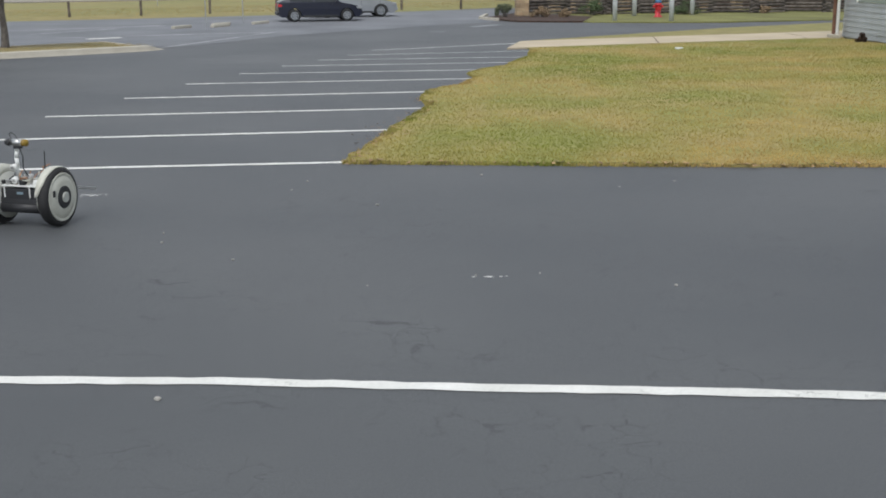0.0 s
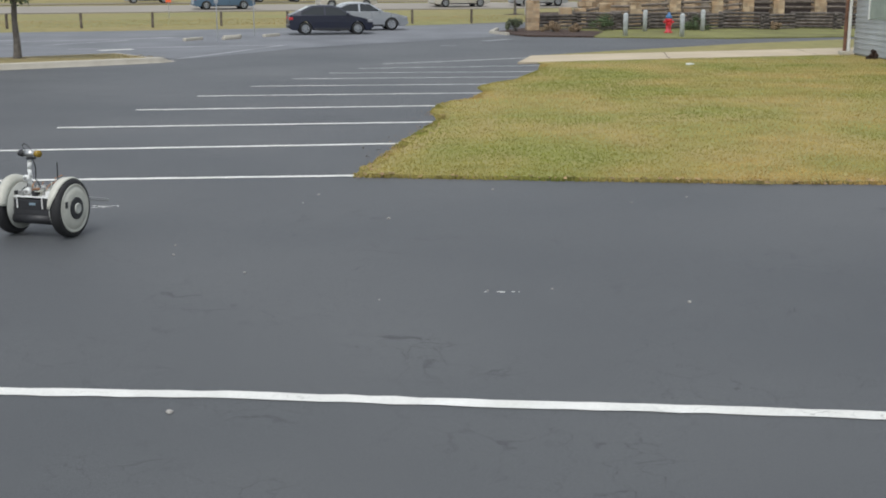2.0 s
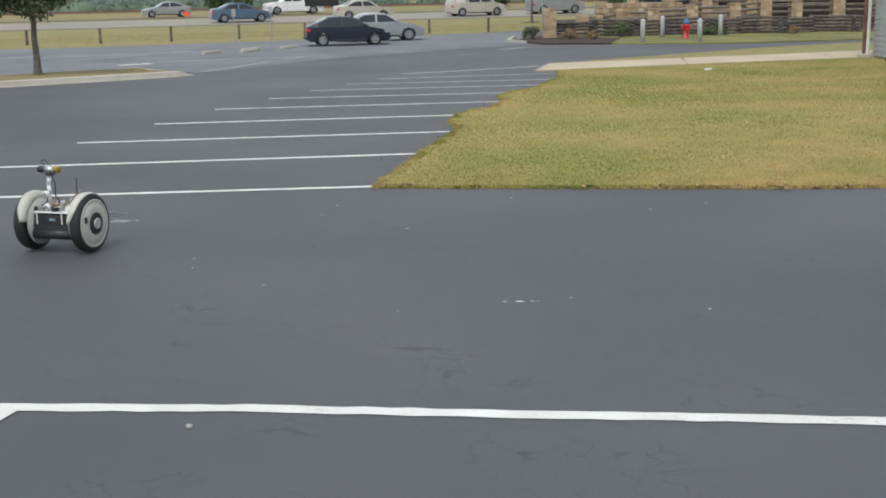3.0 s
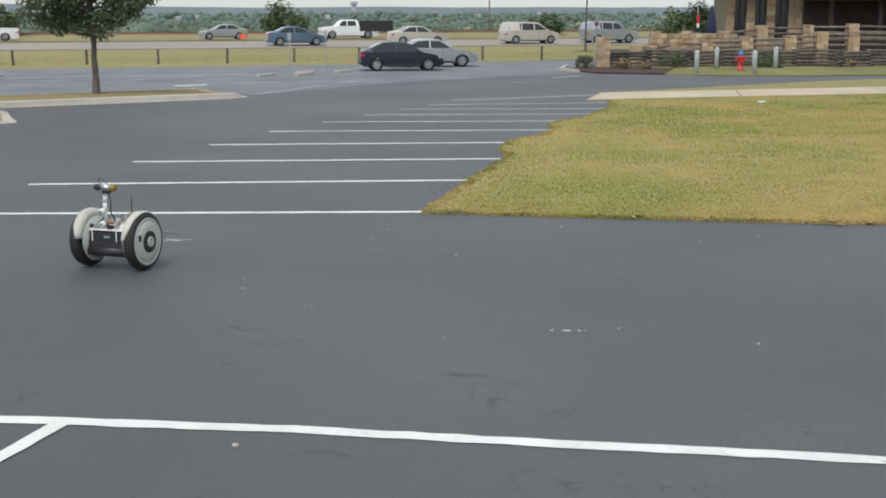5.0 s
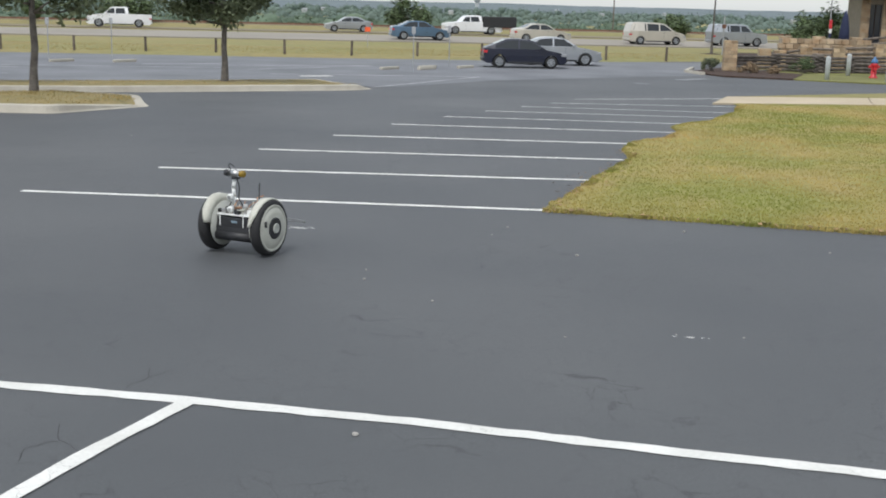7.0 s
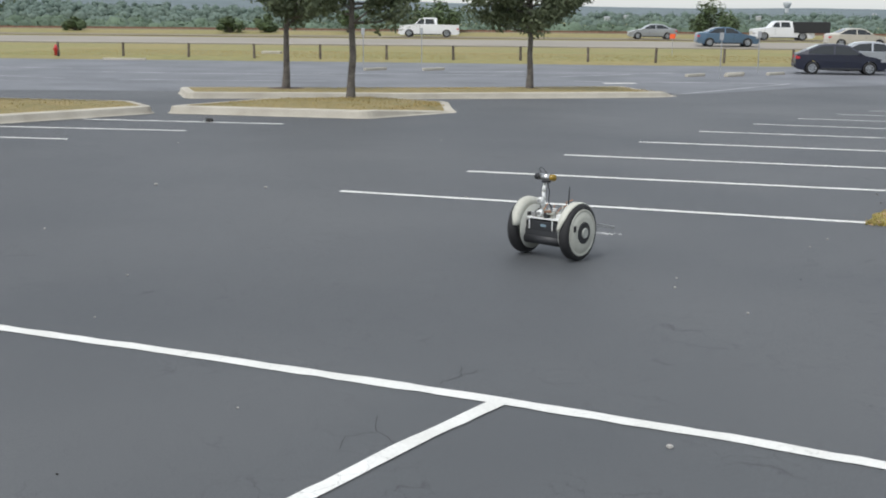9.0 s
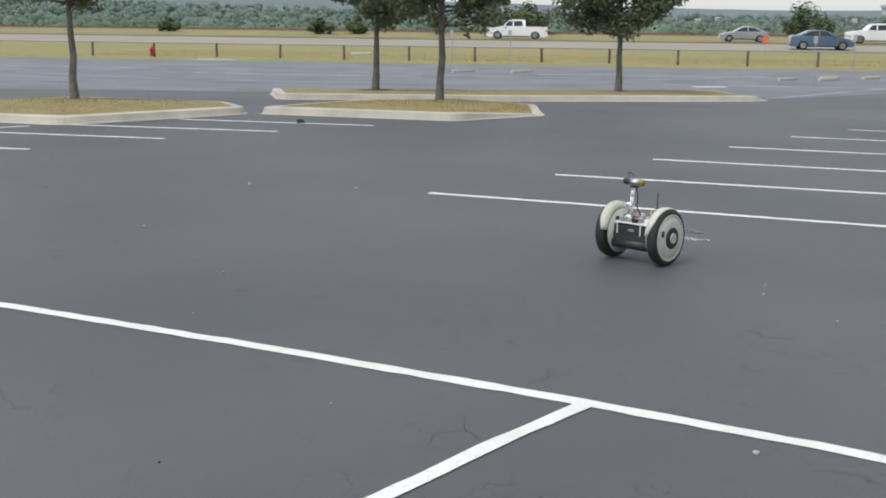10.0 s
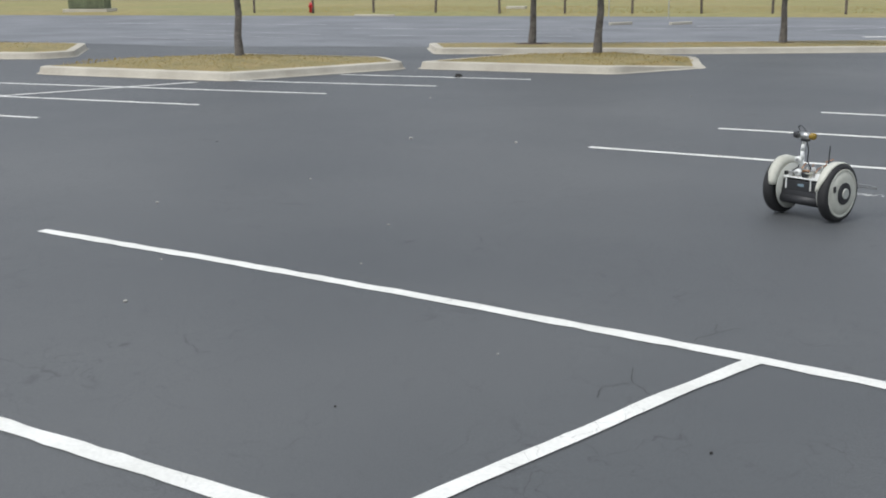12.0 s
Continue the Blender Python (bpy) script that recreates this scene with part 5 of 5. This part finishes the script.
# ---- sided building at the lawn's end ----
def sided_building():
    base = thing("sided_building", pose(0, 0, 0), "white lap-sided building with a wide window", "building")
    bm = bmesh.new()
    box(bm, (19.6, 31.0, 1.45), (5.6, 16.0, 3.9))
    wall = part("wall", bm, CORRUGATED, base)
    z, i = -0.32, 0
    while z < 3.3:
        bm = bmesh.new()
        vs = [bm.verts.new(p) for p in ((16.79, 23, z), (16.745, 23, z), (16.785, 23, z + 0.2), (16.79, 39.02, z), (16.745, 39.02, z), (16.785, 39.02, z + 0.2))]
        for q in ((0, 1, 2), (5, 4, 3), (1, 4, 5, 2), (0, 3, 4, 1)):
            bm.faces.new([vs[k] for k in q])
        bmesh.ops.recalc_face_normals(bm, faces=bm.faces[:])
        part("siding_board", bm, CORRUGATED, wall)
        z += 0.175
    bm = bmesh.new()
    box(bm, (16.74, 35.2, 1.6), (0.06, 5.2, 1.5), 0.01)
    win = part("window", bm, PALEWINDOW, base, "wide grey window with pale curtains")
    for yy in (32.6, 35.2, 37.8):
        bm = bmesh.new()
        box(bm, (16.70, yy, 1.6), (0.05, 0.08, 1.55), 0.01)
        part("window_frame", bm, WHITE, win)
    bm = bmesh.new()
    box(bm, (19.6, 31, 3.5), (6.6, 17.2, 0.22), 0.03)
    part("roof", bm, ROOF, base)
    for x, mat in ((16.5, RUST), (16.62, WHITE)):
        bm = bmesh.new()
        rod(bm, (x, 39.15, -0.3), (x, 39.15, 3.4), 0.06, seg=10)
        part("downpipe", bm, mat, base)
    bm = bmesh.new()
    box(bm, (16.45, 39.0, -0.33), (0.32, 0.4, 0.14), 0.03)
    part("splash_block", bm, CONCRETE, base)
    return base


sided_building()
leafy("bush", 16.4, 36.6, land(16.4, 36.6), 0.2, 0.36, MULCH, 150, 400, 0.04, "dark withered plant against pale siding", "bush")


# ---- railway line, woods, hills, far landmarks ----
track = thing("railway_line", pose(0, 0, 0), "dark low railway track beyond the roads", "railway")
for off, z, h, w, name, mat in ((0.0, 0.0, 0.10, 2.8, "ballast", TANROAD), (-0.75, 0.10, 0.15, 0.1, "rail", RUST), (0.75, 0.10, 0.15, 0.1, "rail", RUST)):
    bm = bmesh.new()
    rows = []
    for i in range(60):
        x = -150 + 5 * i
        y = road_y(x) + 41 + off
        g = land(x, y) - 0.06
        rows.append([bm.verts.new((x, y - w / 2, g - 0.1)), bm.verts.new((x, y - w * 0.4, g + z + h)), bm.verts.new((x, y + w * 0.4, g + z + h)), bm.verts.new((x, y + w / 2, g - 0.1))])
    for a, b in zip(rows, rows[1:]):
        for q in range(3):
            bm.faces.new((a[q], b[q], b[q + 1], a[q + 1]))
    bmesh.ops.recalc_face_normals(bm, faces=bm.faces[:])
    part(name, bm, mat, track)


def skyline(az):
    """Elevation, in degrees, of the wooded skyline over the eye's level."""
    return 0.06 + 0.45 * ramp01(-az, 18, 46)


def slope_height(az, dist):
    u = min(max((dist - 190) / 660, 0.0), 1.0)
    return 2.25 + dist * math.tan(radians(-1.45 + (skyline(az) + 1.27) * u ** 0.75))


def valley_side():
    """The rising ground that carries the far woods."""
    bm = bmesh.new()
    rows = []
    for i in range(68):
        az = -64 + 1.6 * i
        a = radians(az)
        rows.append([bm.verts.new((math.sin(a) * d, math.cos(a) * d, slope_height(az, d) - (3.0 if d > 190 else 8.0))) for d in (190, 240, 320, 430, 560, 700, 860)])
    for p, q in zip(rows, rows[1:]):
        for k in range(6):
            bm.faces.new((p[k], p[k + 1], q[k + 1], q[k]))
    bmesh.ops.recalc_face_normals(bm, faces=bm.faces[:])
    return tagged(part("valley_slope", bm, HAZYFARLEAF, None, "", True), "wooded slope beyond the railway in a haze-tinted green", "slope", "", "structure")


def woods(name, near, far, count, seed, mat, fine, label):
    """Rounded tree crowns close together up the slope."""
    rnd, verts, faces = random.Random(seed), [], []
    shape = bmesh.new()
    bmesh.ops.create_icosphere(shape, subdivisions=fine, radius=1.0)
    shape.verts.ensure_lookup_table()
    unit, tris = [v.co.copy() for v in shape.verts], [[v.index for v in t.verts] for t in shape.faces]
    shape.free()
    for i in range(count):
        az, d = rnd.uniform(-58, 34), near + (far - near) * rnd.random() ** 0.8
        a, w = radians(az), rnd.uniform(1.6, 3.4)
        c = Vector((math.sin(a) * d, math.cos(a) * d, slope_height(az, d) - 1.0 + rnd.gauss(0, 0.5)))
        for lobe in range(2):
            p = c + Vector((rnd.gauss(0, w * 0.45), rnd.gauss(0, w * 0.3), rnd.uniform(-0.35, 0.2) * w))
            r0, k, shift = w * rnd.uniform(0.6, 0.95), len(verts), Vector((rnd.uniform(0, 90), rnd.uniform(0, 90), 0))
            for u in unit:
                r = r0 * (1 + 0.35 * noise.noise(u * 1.5 + shift) + 0.3 * noise.noise(u * 3.7 + shift))
                verts.append((p.x + u.x * r, p.y + u.y * r, p.z + u.z * r * 0.95))
            faces += [[q + k for q in t] for t in tris]
            for _ in range(50):
                u = rnd.choice(unit)
                q, size, n, turn = p + Vector((u.x, u.y, u.z)) * r0 * rnd.uniform(0.95, 1.25), rnd.uniform(0.14, 0.4), len(verts), rnd.uniform(0, 6.3)
                for b in (0, 2.2, 4.1):
                    verts.append((q.x + size * math.cos(turn + b), q.y + size * 0.6 * math.sin(turn * 2 + b), q.z + size * math.sin(turn + b)))
                faces.append([n, n + 1, n + 2])
    ob = cloud(name, verts, faces, mat, None, "stuff", label, "woods")
    ob.data.polygons.foreach_set("use_smooth", [True] * len(ob.data.polygons))
    return ob


# The far rows are paler and bluer: haze carried by their colour.
valley_side()
woods("near_woods", 195, 420, 1700, 55, HAZYFARLEAF, 2, "woods along the valley edge, grey-green from haze in the colour")
woods("far_woods", 400, 860, 3200, 56, HAZYVALLEYLEAF, 1, "woods rising up the valley side, haze painted in as blue-green")


def hills():
    bm = bmesh.new()
    for dist, base_h, rise in ((1150, 3.0, 9.0), (2300, 9.0, 18.0)):
        rows = []
        for i in range(140):
            a = radians(-62 + i * 100 / 139)
            x, y = math.sin(a) * dist, math.cos(a) * dist
            side = ramp01(-math.degrees(a), 8, 40)
            top = base_h + rise * side + 2.0 * noise.noise(Vector((a * 9, dist * 0.01, 0))) + 1.2 * noise.noise(Vector((a * 60, dist * 0.01, 3)))
            rows.append([bm.verts.new((x * 0.8, y * 0.8, -6)), bm.verts.new((x * 0.95, y * 0.95, top * 0.7)), bm.verts.new((x, y, top)), bm.verts.new((x * 1.15, y * 1.15, -6))])
        for p, q in zip(rows, rows[1:]):
            for k in range(3):
                bm.faces.new((p[k], q[k], q[k + 1], p[k + 1]))
    bmesh.ops.recalc_face_normals(bm, faces=bm.faces[:])
    return tagged(part("backdrop", bm, HAZYHILL), "low wooded hills on the skyline, haze painted in as blue-grey", "hills", "", "structure")


# Haze over the hills lies in their blue-grey base colour.
hills()
tower = thing("water_tower", pose(-85.5, 1116, -3.0), "pale distant water tower on the skyline", "water tower")
bm = bmesh.new()
rod(bm, (0, 0, 0), (0, 0, 9.5), 2.2, 1.9, 14)
part("stem", bm, PALETOWER, tower)
bm = bmesh.new()
lathe(bm, [(1.9, 9.0), (2.4, 10.2), (3.5, 12.0), (3.6, 13.6), (3.2, 14.2), (0.5, 14.6)], 20, "Z")
part("tank", bm, PALETOWER, tower, "", True)


def far_house(az, dist, turn):
    a = radians(az)
    base = thing("far_house", pose(math.sin(a) * dist, math.cos(a) * dist, slope_height(az, dist) + 0.4, 0, 0, turn), "tiny pale house among the far trees", "house", "far houses")
    bm = bmesh.new()
    box(bm, (0, 0, 0.3), (2.6, 2.2, 2.0), 0.05)
    part("wall", bm, PALETOWER, base)
    bm = bmesh.new()
    ends = [[bm.verts.new((x, y, z)) for y, z in ((-1.3, 1.2), (1.3, 1.2), (0, 1.9))] for x in (-1.5, 1.5)]
    for i in range(3):
        bm.faces.new((ends[0][i], ends[0][i - 1], ends[1][i - 1], ends[1][i]))
    bm.faces.new(ends[0]), bm.faces.new(ends[1][::-1])
    bmesh.ops.recalc_face_normals(bm, faces=bm.faces[:])
    part("roof", bm, GALV, base)
    return base


for az, dist, turn in ((-12.5, 640, 20), (-11.6, 690, -15), (-7.0, 760, 35), (-5.6, 700, 10), (1.5, 730, 25), (4.4, 800, -20), (10.2, 690, 15), (13.5, 760, 40), (-0.6, 820, 5), (-15.8, 780, 30)):
    far_house(az, dist, turn)


def utility_pole(x, y, h):
    base = thing("utility_pole", pose(x, y, land(x, y) - 0.1), "thin timber utility pole beyond the road", "pole", "utility poles")
    bm = bmesh.new()
    rod(bm, (0, 0, 0), (0, 0, h), 0.14, 0.10, 8)
    part("shaft", bm, POSTWOOD, base)
    bm = bmesh.new()
    box(bm, (0, 0, h - 0.6), (1.6, 0.12, 0.12), 0.01)
    part("crossarm", bm, POSTWOOD, base)
    return base


utility_pole(8.5, 225, 10.0)
street_sign = thing("street_sign", on_ground(10.4, 78, 0), "grey sign pole with a small red plate", "sign")
bm = bmesh.new()
rod(bm, (0, 0, -0.1), (0, 0, 2.4), 0.05, 0.04, 8)
part("pole", bm, GALV, street_sign)
bm = bmesh.new()
box(bm, (0, -0.09, 1.75), (0.26, 0.03, 0.26), 0.06)
part("plate", bm, RUST, street_sign, "red sign plate")

# ---- small things on the asphalt ----
PEBBLES = [(-0.39, 8.26, 0.022), (1.93, 12.09, 0.03), (0.76, 10.44, 0.03), (-1.05, 8.93, 0.024), (1.94, 7.62, 0.018), (1.46, 7.61, 0.014), (2.86, 7.2, 0.026), (-1.1, 9.32, 0.018), (-0.12, 11.37, 0.02),
           (0.02, 11.9, 0.022), (3.29, 11.2, 0.02), (3.95, 11.5, 0.02), (-0.46, 5.2, 0.032), (0.66, 7.39, 0.015), (-8.43, 12.5, 0.045), (-7.0, 12.85, 0.04), (-7.53, 9.13, 0.03), (-8.0, 7.3, 0.03), (-5.64, 4.62, 0.028),
           (-10.9, 16.9, 0.03), (-6.29, 5.62, 0.02), (-5.45, 7.58, 0.02), (-4.84, 6.3, 0.016), (-2.86, 4.92, 0.014), (-4.33, 13.12, 0.03), (-6.92, 19.21, 0.03), (-1.7, 4.92, 0.012)]
DARK_BITS = [(-10.49, 10.9, 0.025), (-1.28, 4.15, 0.02), (-3.18, 3.74, 0.016), (-12.47, 20.5, 0.085), (-0.1, 9.7, 0.014)]


def chip(x, y, s, mat, seed, name, label, category, group):
    rnd = random.Random(seed)
    bm = bmesh.new()
    bmesh.ops.create_icosphere(bm, subdivisions=2, radius=1.0)
    for v in bm.verts:
        v.co *= 1 + 0.35 * noise.noise(v.co * 1.7 + Vector((seed, 0, 0)))
        v.co = Vector((v.co.x * s, v.co.y * s * 0.8, v.co.z * s * 0.55))
    ob = part(name, bm, mat)
    ob.matrix_basis = pose(x, y, land(x, y) + s * 0.42, 0, 0, rnd.uniform(0, 360))
    return tagged(ob, label, category, group)


for i, (x, y, s) in enumerate(PEBBLES):
    chip(x, y, s * 0.62, PEBBLE, i, "pebble", "small pale pebble lying on asphalt", "pebble", "loose pebbles")
for i, (x, y, s) in enumerate(DARK_BITS):
    chip(x, y, s * (0.55 if s < 0.05 else 1.0), DARKBIT, 50 + i, "debris", "dark scrap of debris on asphalt", "debris", "dark debris")


def paint_spill(x, y, length, seed, pieces=40, lift=0.005, wide=0.035):
    rnd, verts, faces = random.Random(seed), [], []
    for _ in range(pieces):
        px, py, s = x + rnd.gauss(0, length / 3), y + rnd.gauss(0, wide), rnd.uniform(0.006, 0.25 * length / pieces + 0.008)
        k, n = len(verts), 7
        for i in range(n):
            a, r = i * 6.283 / n, s * rnd.uniform(0.6, 1.2)
            verts.append((px + 1.9 * r * math.cos(a), py + r * math.sin(a), land(px, py) + lift))
        faces.append(tuple(range(k, k + n)))
    return cloud("paint_spill", verts, faces, PAINT, None, "", "broken splash of white paint on asphalt", "paint mark")


tagged(paint_spill(-2.17, 11.28, 0.26, 1), group="paint marks")
tagged(paint_spill(1.56, 7.56, 0.16, 2, 9, 0.005, 0.012), group="paint marks")
bm = bmesh.new()
box(bm, (0, 0, 0.02), (0.22, 0.13, 0.04), 0.012)
for v in bm.verts:
    v.co.z += 0.03 * noise.noise(v.co * 7.0)
scrap = tagged(part("paper_scrap", bm, WHITE), "crumpled white paper scrap lying on the lawn", "paper scrap")
scrap.matrix_basis = pose(9.74, 33.55, land(9.74, 33.55) + 0.05, 0, 0, 25)
